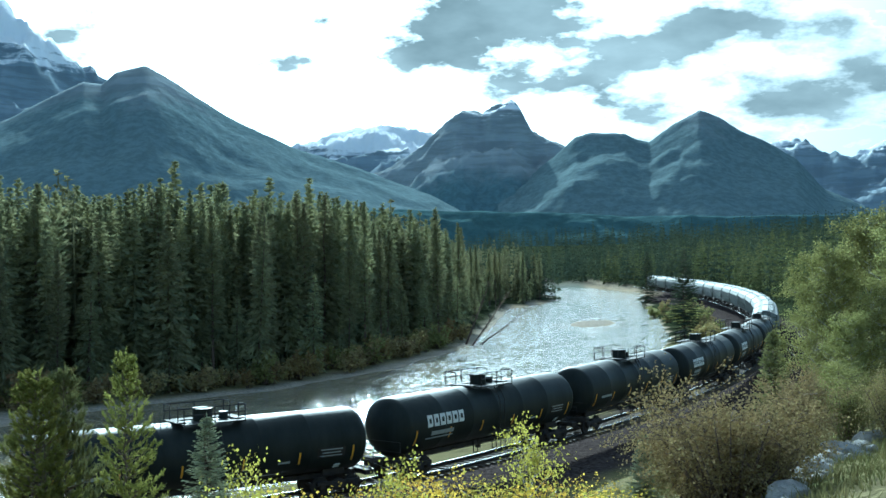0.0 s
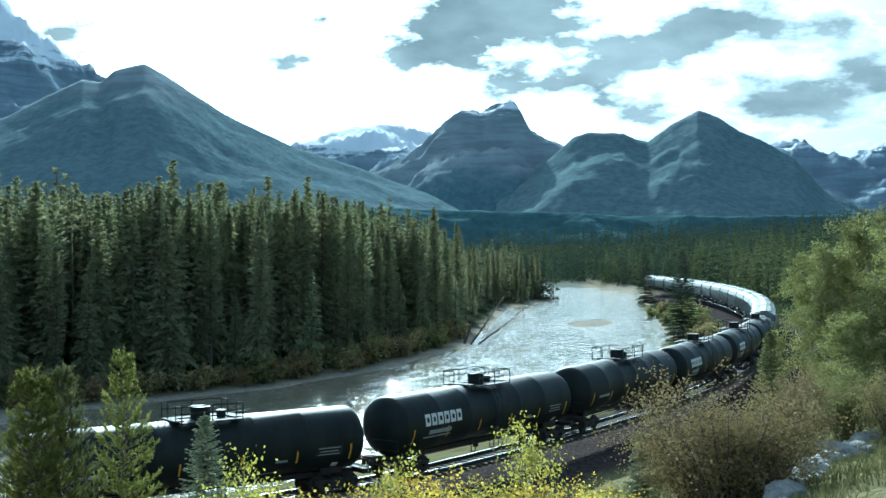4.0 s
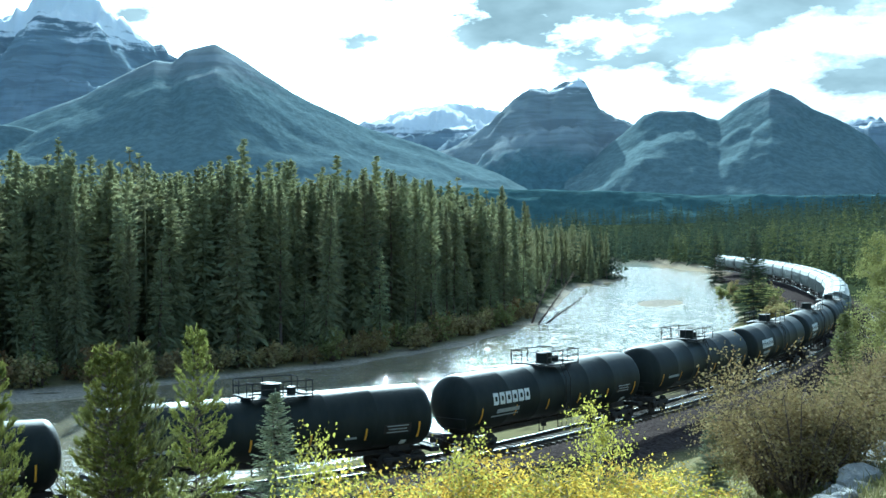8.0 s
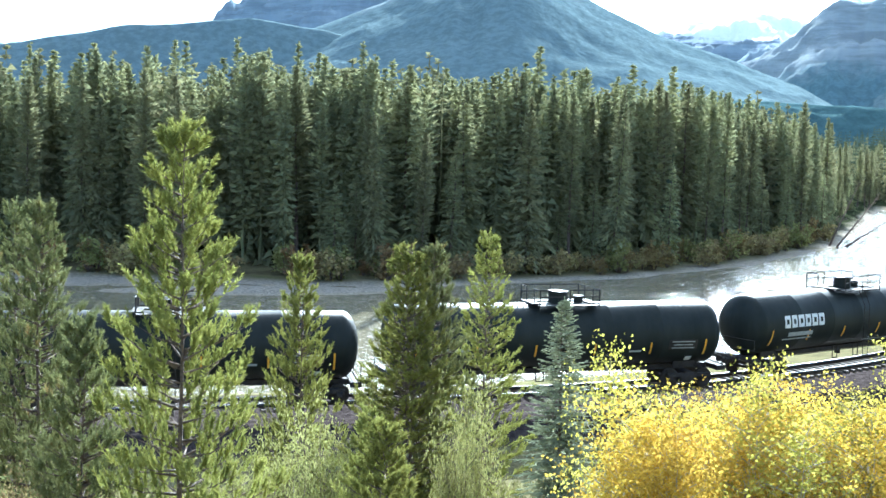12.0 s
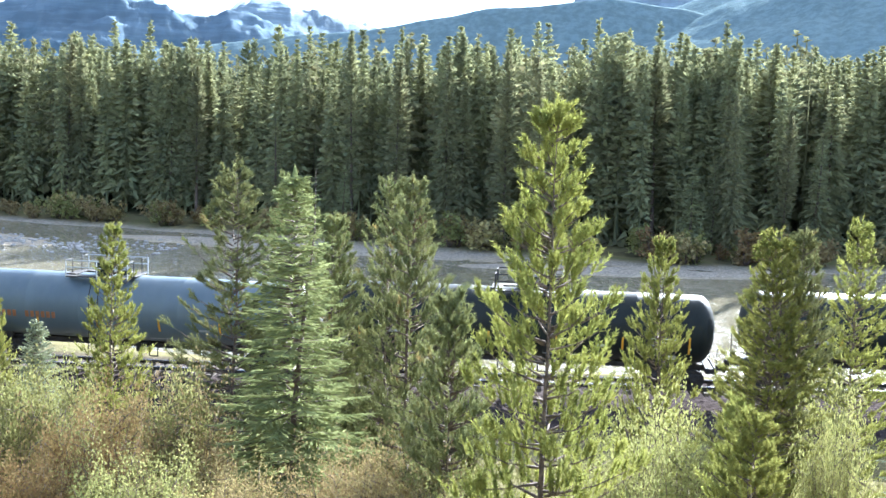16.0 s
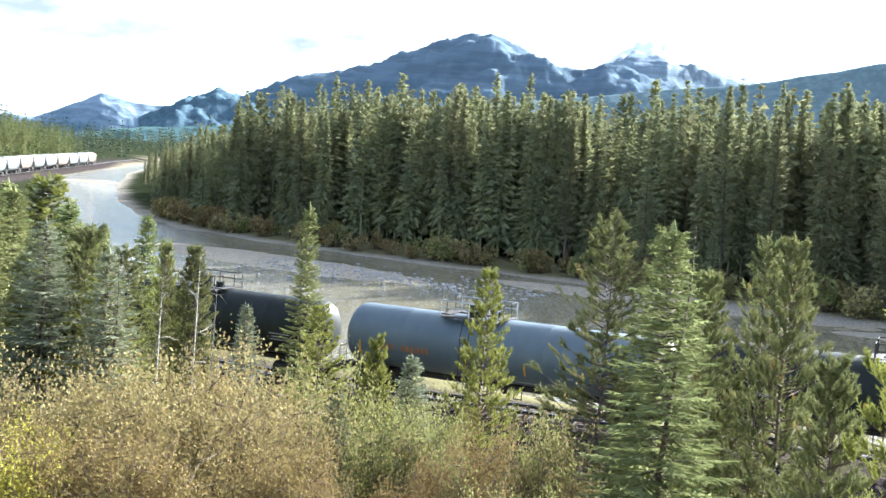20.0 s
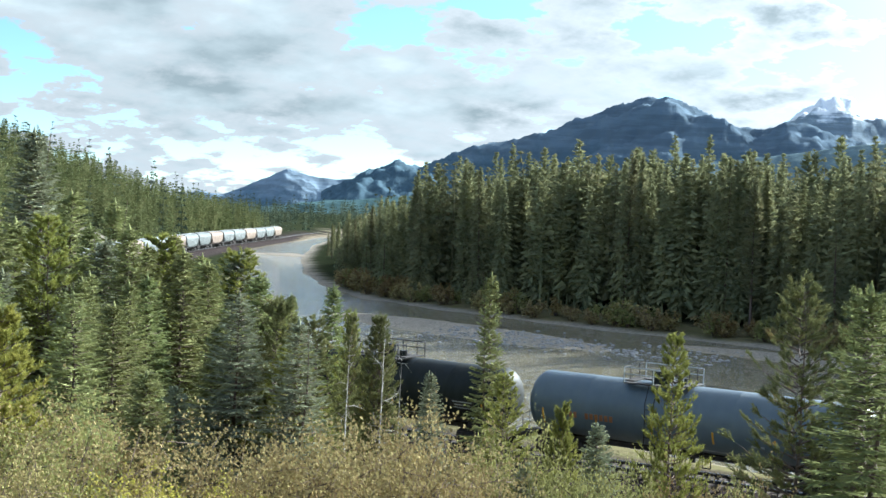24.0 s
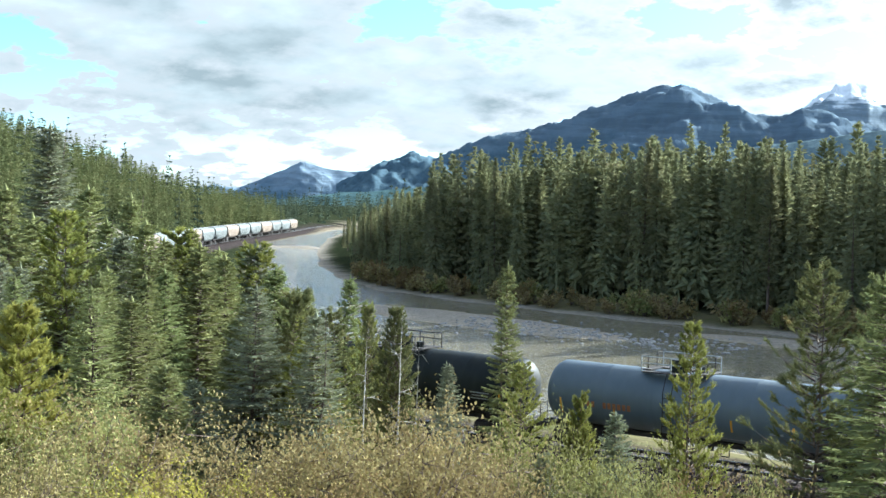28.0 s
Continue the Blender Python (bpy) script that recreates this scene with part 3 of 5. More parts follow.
def mountain(label, dist, crest, material, rough, front=0.5, foot=-30.0, spur=0.35, seed=0, power=1.15):
    """A range whose crest stands dist metres off; crest: pairs of heading and height angle of its summits and saddles."""
    az = np.arange(crest[0][0] - 0.02, crest[-1][0] + 0.02, 0.115)
    el = np.interp(az, [c[0] for c in crest], [c[1] for c in crest])
    v = np.concatenate([np.linspace(-1, 0, 46), np.linspace(0, 1, 10)[1:]])
    a = np.radians(az)
    top = EYE_Z + dist * np.tan(np.radians(el))
    soup = Soup()
    verts = np.zeros((len(v), len(az), 3))
    for i, vv in enumerate(v):
        d = dist * (1 + vv * (front if vv < 0 else 0.25))
        x, y = d * np.sin(a), d * np.cos(a)
        fall = 1 - abs(vv) ** power
        n1 = np.array([noise.ridged_multi_fractal((px * 0.0017 + seed, py * 0.0017, seed * 1.7), 0.9, 2.1, 5, 1.0, 2.0) for px, py in zip(x, y)])
        n2 = np.array([noise.fractal((px * 0.006, py * 0.006, seed * 2.3), 0.7, 2.2, 6) for px, py in zip(x, y)])
        n3 = np.array([noise.ridged_multi_fractal((px * 0.006 + seed, py * 0.006, seed * 0.7), 0.8, 2.1, 3, 1.0, 2.0) for px, py in zip(x, y)])
        n4 = np.array([noise.fractal((px * 0.022, py * 0.022, seed * 1.1), 0.6, 2.1, 3) for px, py in zip(x, y)]) if rough > 12 else 0.0
        h = foot + (top - foot) * np.clip(fall, 0, 1) + n4 * rough * 0.5
        cut = min(1.0, abs(vv) * 5)
        h = h - (top - foot) * spur * (1.2 - np.clip(n1, 0, 2)) * 0.5 * cut * (1 - abs(vv)) + n2 * rough * (0.8 + 0.6 * cut) + (np.clip(n3, 0, 2) - 1) * rough * 1.6 * cut * (1 - abs(vv))
        verts[i] = np.stack([x, y, h], 1)
    nv, na = len(v), len(az)
    ii = (np.arange(nv - 1)[:, None] * na + np.arange(na - 1)[None]).ravel()
    soup.add(verts.reshape(-1, 3), np.stack([ii, ii + 1, ii + na + 1, ii + na], 1))
    me = soup.mesh("mountain", True)
    me.materials.append(material)
    return tagged(new("mountain", me), label, "mountain", kind="structure")


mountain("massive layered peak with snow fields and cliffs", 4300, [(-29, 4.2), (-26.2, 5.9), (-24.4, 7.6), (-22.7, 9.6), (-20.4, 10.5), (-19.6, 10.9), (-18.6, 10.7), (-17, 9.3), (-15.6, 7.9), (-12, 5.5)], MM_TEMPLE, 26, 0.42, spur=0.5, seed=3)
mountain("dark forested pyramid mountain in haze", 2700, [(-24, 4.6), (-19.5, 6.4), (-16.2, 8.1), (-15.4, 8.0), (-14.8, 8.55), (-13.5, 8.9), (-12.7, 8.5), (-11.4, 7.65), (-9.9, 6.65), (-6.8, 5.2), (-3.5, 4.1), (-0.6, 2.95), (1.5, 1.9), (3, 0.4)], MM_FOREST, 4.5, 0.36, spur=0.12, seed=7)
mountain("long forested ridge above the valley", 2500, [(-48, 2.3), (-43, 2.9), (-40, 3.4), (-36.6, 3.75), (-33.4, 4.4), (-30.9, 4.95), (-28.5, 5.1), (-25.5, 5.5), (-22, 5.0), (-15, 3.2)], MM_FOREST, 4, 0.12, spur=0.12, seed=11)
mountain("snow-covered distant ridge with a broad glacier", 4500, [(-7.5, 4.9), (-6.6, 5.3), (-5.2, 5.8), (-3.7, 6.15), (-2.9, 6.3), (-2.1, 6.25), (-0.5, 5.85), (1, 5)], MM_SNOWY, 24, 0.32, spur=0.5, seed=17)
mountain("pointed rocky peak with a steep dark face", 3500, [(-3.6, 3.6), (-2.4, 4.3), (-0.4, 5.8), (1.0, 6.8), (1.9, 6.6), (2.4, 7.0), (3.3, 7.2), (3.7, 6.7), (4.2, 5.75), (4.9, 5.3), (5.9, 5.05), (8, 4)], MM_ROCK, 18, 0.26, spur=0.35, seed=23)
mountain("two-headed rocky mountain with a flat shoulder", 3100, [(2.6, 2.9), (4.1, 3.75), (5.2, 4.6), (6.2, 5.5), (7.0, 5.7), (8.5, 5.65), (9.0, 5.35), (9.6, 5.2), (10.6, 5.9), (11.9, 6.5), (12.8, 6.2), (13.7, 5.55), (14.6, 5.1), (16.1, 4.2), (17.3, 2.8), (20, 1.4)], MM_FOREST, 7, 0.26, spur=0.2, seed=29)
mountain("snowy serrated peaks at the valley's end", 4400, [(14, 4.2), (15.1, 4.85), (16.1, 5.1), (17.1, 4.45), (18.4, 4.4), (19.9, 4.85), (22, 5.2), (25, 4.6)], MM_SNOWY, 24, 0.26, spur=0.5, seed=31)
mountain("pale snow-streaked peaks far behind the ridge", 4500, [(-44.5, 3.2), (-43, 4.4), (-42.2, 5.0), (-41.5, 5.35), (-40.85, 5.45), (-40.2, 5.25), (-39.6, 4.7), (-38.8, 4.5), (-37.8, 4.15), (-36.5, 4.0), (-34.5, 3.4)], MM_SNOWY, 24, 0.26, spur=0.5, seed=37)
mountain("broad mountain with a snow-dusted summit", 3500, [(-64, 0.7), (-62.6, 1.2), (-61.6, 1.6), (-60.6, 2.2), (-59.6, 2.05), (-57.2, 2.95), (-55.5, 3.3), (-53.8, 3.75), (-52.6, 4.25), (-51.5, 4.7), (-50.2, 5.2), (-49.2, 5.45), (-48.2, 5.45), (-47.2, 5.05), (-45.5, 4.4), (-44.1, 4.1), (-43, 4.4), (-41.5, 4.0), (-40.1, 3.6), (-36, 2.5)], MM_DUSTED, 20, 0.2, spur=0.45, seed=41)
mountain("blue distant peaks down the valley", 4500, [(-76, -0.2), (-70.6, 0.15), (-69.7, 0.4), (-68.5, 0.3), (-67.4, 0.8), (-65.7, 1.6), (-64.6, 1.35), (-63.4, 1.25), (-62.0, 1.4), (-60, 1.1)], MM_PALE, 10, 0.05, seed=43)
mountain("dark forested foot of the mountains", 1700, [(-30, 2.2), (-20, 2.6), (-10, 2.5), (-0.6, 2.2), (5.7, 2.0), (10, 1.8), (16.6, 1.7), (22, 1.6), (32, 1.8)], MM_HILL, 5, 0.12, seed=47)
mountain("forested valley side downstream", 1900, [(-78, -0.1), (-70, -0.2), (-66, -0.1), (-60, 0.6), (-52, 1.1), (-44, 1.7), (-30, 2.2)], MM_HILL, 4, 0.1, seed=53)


# ---- railway ----
def rail_sweep(offset, z0, w, h, pts):
    d = np.gradient(pts, axis=0)
    d /= np.linalg.norm(d, axis=1, keepdims=True)
    n = np.stack([-d[:, 1], d[:, 0]], 1)
    z = rail_z(pts[:, 0], pts[:, 1]) + z0
    rows = []
    for o, dz in ((offset - w / 2, 0), (offset - w / 2, h), (offset + w / 2, h), (offset + w / 2, 0)):
        q = pts + n * o
        rows.append(np.column_stack([q, z + dz]))
    v = np.stack(rows, 1).reshape(-1, 3)
    i = 4 * np.arange(len(pts) - 1)[:, None]
    s = Soup()
    for a, b in ((0, 1), (1, 2), (2, 3), (3, 0)):
        s.add(v if a == 0 else np.zeros((0, 3)), (np.hstack([i + a, i + b, i + b + 4, i + a + 4]) - (0 if a == 0 else s.n)))
    return s


track = tagged(new("railway_track"), "single railway line on dark ballast along the river", "railway track", kind="structure")
for off in (-0.755, 0.755):
    for nm, z0, w, h in (("rail", -0.05, 0.075, 0.05), ("rail_web", -0.17, 0.03, 0.12)):
        rs = rail_sweep(off, z0, w, h, LINE)
        shared(nm, rs.mesh(nm), M_STEEL if nm == "rail" else M_UNDER, track)


def line_pose(s, dz=0.0):
    """The pose on the track at arc length s: x along the line, z up."""
    x, y = np.interp(s, LINE_S, LINE[:, 0]), np.interp(s, LINE_S, LINE[:, 1])
    x2, y2 = np.interp(s + 0.5, LINE_S, LINE[:, 0]), np.interp(s + 0.5, LINE_S, LINE[:, 1])
    return pose(x, y, float(rail_z(x, y)) + dz, 0, 0, math.degrees(math.atan2(y2 - y, x2 - x)))


def bogie_mesh():
    bm = bmesh.new()
    for sy in (-1, 1):
        box(bm, 2.3, 0.16, 0.22, (0, sy * 0.98, 0.62), bevel=0.03)
        box(bm, 0.9, 0.2, 0.42, (0, sy * 0.98, 0.5), bevel=0.05)
        for sx in (-1, 1):
            box(bm, 0.3, 0.24, 0.3, (sx * 0.89, sy * 0.98, 0.5), bevel=0.04)
    box(bm, 0.5, 2.1, 0.28, (0, 0, 0.66), bevel=0.03)
    return bm


def wheelset_mesh():
    bm = bmesh.new()
    for sy in (-1, 1):
        rod(bm, (0, sy * 0.70, 0.46), (0, sy * 0.83, 0.46), 0.46, 20)
        rod(bm, (0, sy * 0.68, 0.46), (0, sy * 0.71, 0.46), 0.49, 20)
        rod(bm, (0, sy * 0.83, 0.46), (0, sy * 0.86, 0.46), 0.30, 14)
    rod(bm, (0, -1.0, 0.46), (0, 1.0, 0.46), 0.085, 8)
    return bm


def me_of(name, bm):
    me = bpy.data.meshes.new(name)
    bm.to_mesh(me)
    bm.free()
    return me


BOGIE, WHEELS = me_of("bogie", bogie_mesh()), me_of("wheelset", wheelset_mesh())


def running_gear(car, half):
    for sx in (-1, 1):
        b = shared("bogie", BOGIE, M_UNDER, car)
        b.location = (sx * half, 0, 0)
        for dx in (-0.89, 0.89):
            w = shared("wheelset", WHEELS, M_UNDER, b)
            w.location = (dx, 0, 0)


TANK_R, TANK_Z, TANK_H = 1.525, 2.62, 8.5


def tank_profile(seg=44):
    """Cylinder along x with dished heads and two seams a little proud."""
    bm = bmesh.new()
    xs = [(-TANK_H + 0.78 - 0.78 * math.cos(radians(a)), max(0.02, TANK_R * math.sin(radians(a)))) for a in np.linspace(0, 90, 9)]
    for c in (-5.0, -2.4, 0.0, 2.4, 5.0):
        xs += [(c - 0.04, TANK_R), (c - 0.02, TANK_R + 0.005), (c + 0.02, TANK_R + 0.005), (c + 0.04, TANK_R)]
    xs += [(-x, r) for x, r in reversed(xs[:9])]
    rings = []
    for x, r in xs:
        rings.append([bm.verts.new((x, r * math.cos(2 * math.pi * k / seg), TANK_Z + r * math.sin(2 * math.pi * k / seg))) for k in range(seg)])
    for a, b in zip(rings, rings[1:]):
        for k in range(seg):
            bm.faces.new((a[k], b[k], b[(k + 1) % seg], a[(k + 1) % seg]))
    bm.faces.new(rings[0][::-1]), bm.faces.new(rings[-1])
    bmesh.ops.recalc_face_normals(bm, faces=bm.faces)
    return smooth(bm)


TANK_ME = me_of("tank", tank_profile())
TANK_GREY = TANK_ME.copy()


def on_side(x, deg, w, h, thick=0.012, seg=4):
    """A thin patch on the tank's side that faces the hill, bent to the shell; deg: angle below the tank's middle line."""
    bm = bmesh.new()
    r = TANK_R + thick
    half = h / TANK_R / 2
    lo, hi = [], []
    for k in range(seg + 1):
        a = radians(deg) - half + 2 * half * k / seg
        y, z = -r * math.cos(a), TANK_Z - r * math.sin(a)
        lo.append(bm.verts.new((x - w / 2, y, z))), hi.append(bm.verts.new((x + w / 2, y, z)))
    for k in range(seg):
        bm.faces.new((lo[k], hi[k], hi[k + 1], lo[k + 1]))
    ex = bmesh.ops.extrude_face_region(bm, geom=list(bm.faces))
    for v in ex["geom"]:
        if isinstance(v, bmesh.types.BMVert):
            v.co.y *= (TANK_R - 0.004) / r
            v.co.z = TANK_Z + (v.co.z - TANK_Z) * (TANK_R - 0.004) / r
    bmesh.ops.recalc_face_normals(bm, faces=bm.faces)
    return bm


def tank_car(label, paint, me, mark):
    car = tagged(new("tank_car"), label, "tank car", "tank cars of the train")
    shared("tank", me, paint, car)
    bm = bmesh.new()
    box(bm, 17.4, 0.5, 0.26, (0, 0, 0.93), bevel=0.03)
    for sx in (-1, 1):
        box(bm, 0.5, 2.6, 0.24, (sx * 8.3, 0, 0.98), bevel=0.03)
        for sy in (-1, 1):
            box(bm, 1.2, 0.16, 0.5, (sx * 6.6, sy * 0.62, 1.2), bevel=0.03)
    part("underframe", bm, M_UNDER, car)
    running_gear(car, 6.7)
    for sx in (-1, 1):
        bm = bmesh.new()
        box(bm, 0.75, 0.16, 0.16, (sx * 8.75, 0, 0.88), bevel=0.02)
        box(bm, 0.24, 0.3, 0.3, (sx * 9.0, 0, 0.88), bevel=0.05)
        part("coupler", bm, M_UNDER, car)
    top = TANK_Z + TANK_R
    bm = bmesh.new()
    rod(bm, (0.1, 0, top - 0.12), (0.1, 0, top + 0.50), 0.46, 18)
    rod(bm, (0.1, 0, top + 0.50), (0.1, 0, top + 0.56), 0.50, 18)
    dome = part("manway", bm, M_BLACK, car, "black bolted manway housing")
    bm = bmesh.new()
    rod(bm, (1.15, 0, top - 0.1), (1.15, 0, top + 0.32), 0.22, 12)
    part("valve_cover", bm, M_BLACK, car)
    bm = bmesh.new()
    for sy in (-0.98, 0.98):
        box(bm, 3.0, 0.56, 0.05, (0.2, sy, top - 0.03), bevel=0.01)
    for sx in (-1.25, 1.65):
        box(bm, 0.5, 1.6, 0.05, (sx, 0, top + 0.03), bevel=0.01)
    part("walkway", bm, M_UNDER, car, "steel grating round the manway")
    for sy in (-1.24, 1.24):
        bm = bmesh.new()
        for x in (-1.3, 0.2, 1.7):
            rod(bm, (x, sy, top - 0.1), (x, sy, top + 0.72), 0.028, 6)
        for z in (0.40, 0.72):
            rod(bm, (-1.3, sy, top + z), (1.7, sy, top + z), 0.026, 6)
        part("safety_rail", bm, M_GALV if mark == "orange" else M_UNDER, car)
    for x in (-1.3, 1.7):
        for sy in (-1, 1):
            bm = bmesh.new()
            rod(bm, (x, sy * 1.24, top + 0.72), (x, sy * 0.5, top + 0.72), 0.024, 6)
            rod(bm, (x, sy * 0.5, top + 0.05), (x, sy * 0.5, top + 0.72), 0.024, 6)
            part("end_rail", bm, M_UNDER, car)
    for sy in (-1, 1):
        bm = bmesh.new()
        for dx in (-0.22, 0.22):
            rod(bm, (0.2 + dx, sy * 1.60, 0.6), (0.2 + dx, sy * 1.60, TANK_Z + 0.7), 0.022, 6)
            rod(bm, (0.2 + dx, sy * 1.60, TANK_Z + 0.7), (0.2 + dx, sy * 1.20, top - 0.05), 0.022, 6)
        for k in range(8):
            rod(bm, (-0.02, sy * 1.60, 0.7 + k * 0.33), (0.42, sy * 1.60, 0.7 + k * 0.33), 0.016, 5)
        part("ladder", bm, M_UNDER, car)
    for sx in (-1, 1):
        bm = bmesh.new()
        for sy in (-1.35, 1.35):
            rod(bm, (sx * 8.5, sy, 1.0), (sx * 8.5, sy, 2.0), 0.02, 5)
        rod(bm, (sx * 8.5, -1.35, 2.0), (sx * 8.5, 1.35, 2.0), 0.02, 5)
        rod(bm, (sx * 8.5, -1.35, 1.5), (sx * 8.5, 1.35, 1.5), 0.018, 5)
        part("end_handrail", bm, M_UNDER, car)
        bm = bmesh.new()
        box(bm, 0.05, 2.5, 0.04, (sx * 8.45, 0, 1.14))
        box(bm, 0.5, 0.5, 0.35, (sx * 8.25, 0.9, 0.78), bevel=0.06)
        part("brake_platform", bm, M_UNDER, car)
    for x in (-7.3, -4.4, -1.5, 1.5, 4.4, 7.3):
        part("reflector", on_side(x, 22, 0.09, 0.62 if abs(x) < 5 else 0.85), M_AMBER, car, "amber reflective strip")
    part("placard_plate", on_side(6.6, 50, 0.32, 0.32), M_WHITE, car, "small white hazard placard")
    part("data_panel", on_side(6.1, 16, 1.5, 0.5, 0.008), M_UNDER, car)
    for k in range(3):
        part("stencil_line", on_side(6.1, 10 + k * 6, 1.2 - 0.2 * (k % 2), 0.05, 0.016), M_GREYTEXT, car)
    part("stencil_line", on_side(3.6, 27, 0.62, 0.11), M_GREYTEXT, car)
    part("stencil_line", on_side(2.2, 55, 2.6, 0.05), M_GREYTEXT, car)
    # hoops at the ends of the frame and pipes below the belly
    for sx in (-1, 1):
        bm = bmesh.new()
        for x in (0.7, 1.1):
            rod(bm, (sx * x, -0.5, 0.45), (sx * x, -0.5, 1.2), 0.03, 5)
        rod(bm, (sx * 0.7, -0.5, 0.45), (sx * 1.1, -0.5, 0.45), 0.03, 5)
        part("valve_guard", bm, M_UNDER, car)
    bm = bmesh.new()
    rod(bm, (0, 0, 0.55), (0, 0, 1.2), 0.16, 10)
    part("outlet_valve", bm, M_UNDER, car)
    bm = bmesh.new()
    rod(bm, (-6.4, -1.1, 1.0), (6.4, -1.1, 1.0), 0.02, 5)
    part("grab_pipe", bm, M_UNDER, car)
    bm = bmesh.new()
    rod(bm, (-3.0, 0.6, 0.72), (3.0, 0.6, 0.72), 0.05, 6)
    part("brake_pipe", bm, M_UNDER, car)
    if mark == "white":
        x = -6.2
        for w in (0.42, 0.40, 0.44, 0.42, 0.44, 0.42):
            part("logo_block", on_side(x, -8, w, 0.62), M_WHITE, car, "white block of a painted logo")
            part("logo_gap", on_side(x, -8, w * 0.42, 0.24, 0.018), M_BLACK, car)
            x += 0.54
        part("stencil_line", on_side(-5.1, 17, 1.9, 0.22), M_GREYTEXT, car)
        part("stencil_line", on_side(-5.3, 27, 2.3, 0.07), M_GREYTEXT, car)
    elif mark == "orange":
        for k in range(4):
            part("logo_block", on_side(-6.3 + k * 0.26, 12, 0.17, 0.30), M_ORANGE, car, "orange painted block")
        for k in range(6):
            part("logo_block", on_side(-4.9 + k * 0.26, 12, 0.17, 0.30), M_ORANGE, car, "orange painted block")
    else:
        part("stencil_line", on_side(-5.6, 17, 1.6, 0.16), M_GREYTEXT, car)
    if mark == "orange":
        # on this car the fittings on top sit nearer to one end
        for ob in car.children:
            if ob.name.split(".")[0] in ("manway", "valve_cover", "walkway", "safety_rail", "end_rail", "ladder"):
                ob.location.x = -1.8
    return car


M_GREYTEXT = mat("faded_white_stencil", [(0.3, (0.25, 0.26, 0.26)), (0.7, (0.42, 0.43, 0.42))], 6, 0.7, 0)


def hopper_car(label, paint):
    car = tagged(new("hopper_car"), label, "hopper car", "covered hopper cars of the train")
    bm = bmesh.new()
    # rounded side profile: roof, side, sloping bottom
    prof = [(-1.15, 1.15), (-1.58, 1.55), (-1.62, 3.4), (-1.45, 4.05), (-0.8, 4.42), (0.8, 4.42), (1.45, 4.05), (1.62, 3.4), (1.58, 1.55), (1.15, 1.15)]
    rows = []
    for x, zlow in ((-8.2, 2.75), (-6.9, 1.9), (-5.6, 1.15), (5.6, 1.15), (6.9, 1.9), (8.2, 2.75)):
        rows.append([bm.verts.new((x, y, max(z, zlow))) for y, z in prof])
    n = len(prof)
    for a, b in zip(rows, rows[1:]):
        for k in range(n):
            bm.faces.new((a[k], b[k], b[(k + 1) % n], a[(k + 1) % n]))
    bm.faces.new(rows[0][::-1]), bm.faces.new(rows[-1])
    bmesh.ops.remove_doubles(bm, verts=bm.verts, dist=0.001)
    bmesh.ops.recalc_face_normals(bm, faces=bm.faces)
    part("body", bm, paint, car)
    for k in range(11):
        x = -7.6 + k * 1.52
        for sy in (-1, 1):
            bm = bmesh.new()
            box(bm, 0.10, 0.10, 1.9, (x, sy * 1.64, 2.5))
            part("side_post", bm, paint, car)
    bm = bmesh.new()
    box(bm, 15.6, 0.7, 0.05, (0, -0.0, 4.56))
    for x in np.arange(-7, 7.1, 2):
        box(bm, 0.08, 0.6, 0.12, (x, 0, 4.48))
    part("roof_walk", bm, M_GALV, car, "galvanised roof walkway")
    for x in (-5.4, -1.8, 1.8, 5.4):
        bm = bmesh.new()
        box(bm, 2.4, 0.5, 0.14, (x, -0.75, 4.47), bevel=0.03)
        part("hatch_cover", bm, paint, car)
    for sx in (-1, 1):
        bm = bmesh.new()
        box(bm, 1.5, 2.9, 0.25, (sx * 8.0, 0, 1.1), bevel=0.03)
        for sy in (-1.35, 1.35):
            rod(bm, (sx * 8.5, sy, 1.1), (sx * 8.25, sy, 4.1), 0.03, 5)
        for k in range(7):
            rod(bm, (sx * 8.5, -1.35, 1.4 + 0.4 * k), (sx * 8.5, -0.9, 1.4 + 0.4 * k), 0.02, 5)
        box(bm, 0.7, 0.2, 0.2, (sx * 8.8, 0, 0.88))
        part("end_frame", bm, M_UNDER, car)
    for x in (-3.6, 0.0, 3.6):
        bm = bmesh.new()
        bmesh.ops.create_cone(bm, cap_ends=True, segments=4, radius1=0.5, radius2=1.7, depth=0.7, matrix=Matrix.Translation((x, 0, 0.85)) @ pose(0, 0, 0, 0, 0, 45))
        part("chute", bm, M_UNDER, car)
    running_gear(car, 6.6)
    return car


M_GALV = mat("galvanised_steel", [(0.3, (0.33, 0.35, 0.35)), (0.7, (0.45, 0.47, 0.46))], 3, 0.7, 0.05)
CAR_L = 18.1
S0 = float(LINE_S[np.argmin(np.hypot(LINE[:, 0] + 4.2, LINE[:, 1] - 63.6))])
tank_black = tank_car("black tank car with amber reflector strips on the rails", M_BLACK, TANK_ME, "")
tank_logo = tank_car("black tank car with white painted logo blocks on the rails", M_BLACK, TANK_ME, "white")
tank_grey = tank_car("slate-grey tank car with orange lettering blocks on the rails", M_GREY, TANK_GREY, "orange")
hop_pale = hopper_car("pale grey covered hopper car on the curve of the rails", M_HOPPER)
hop_tan = hopper_car("tan weathered covered hopper car on the rails", M_RUSTY)
used = set()
k_lo, k_hi = -int((S0 - 119) / CAR_L), int((LINE_S[-1] - S0 - 25) / CAR_L)
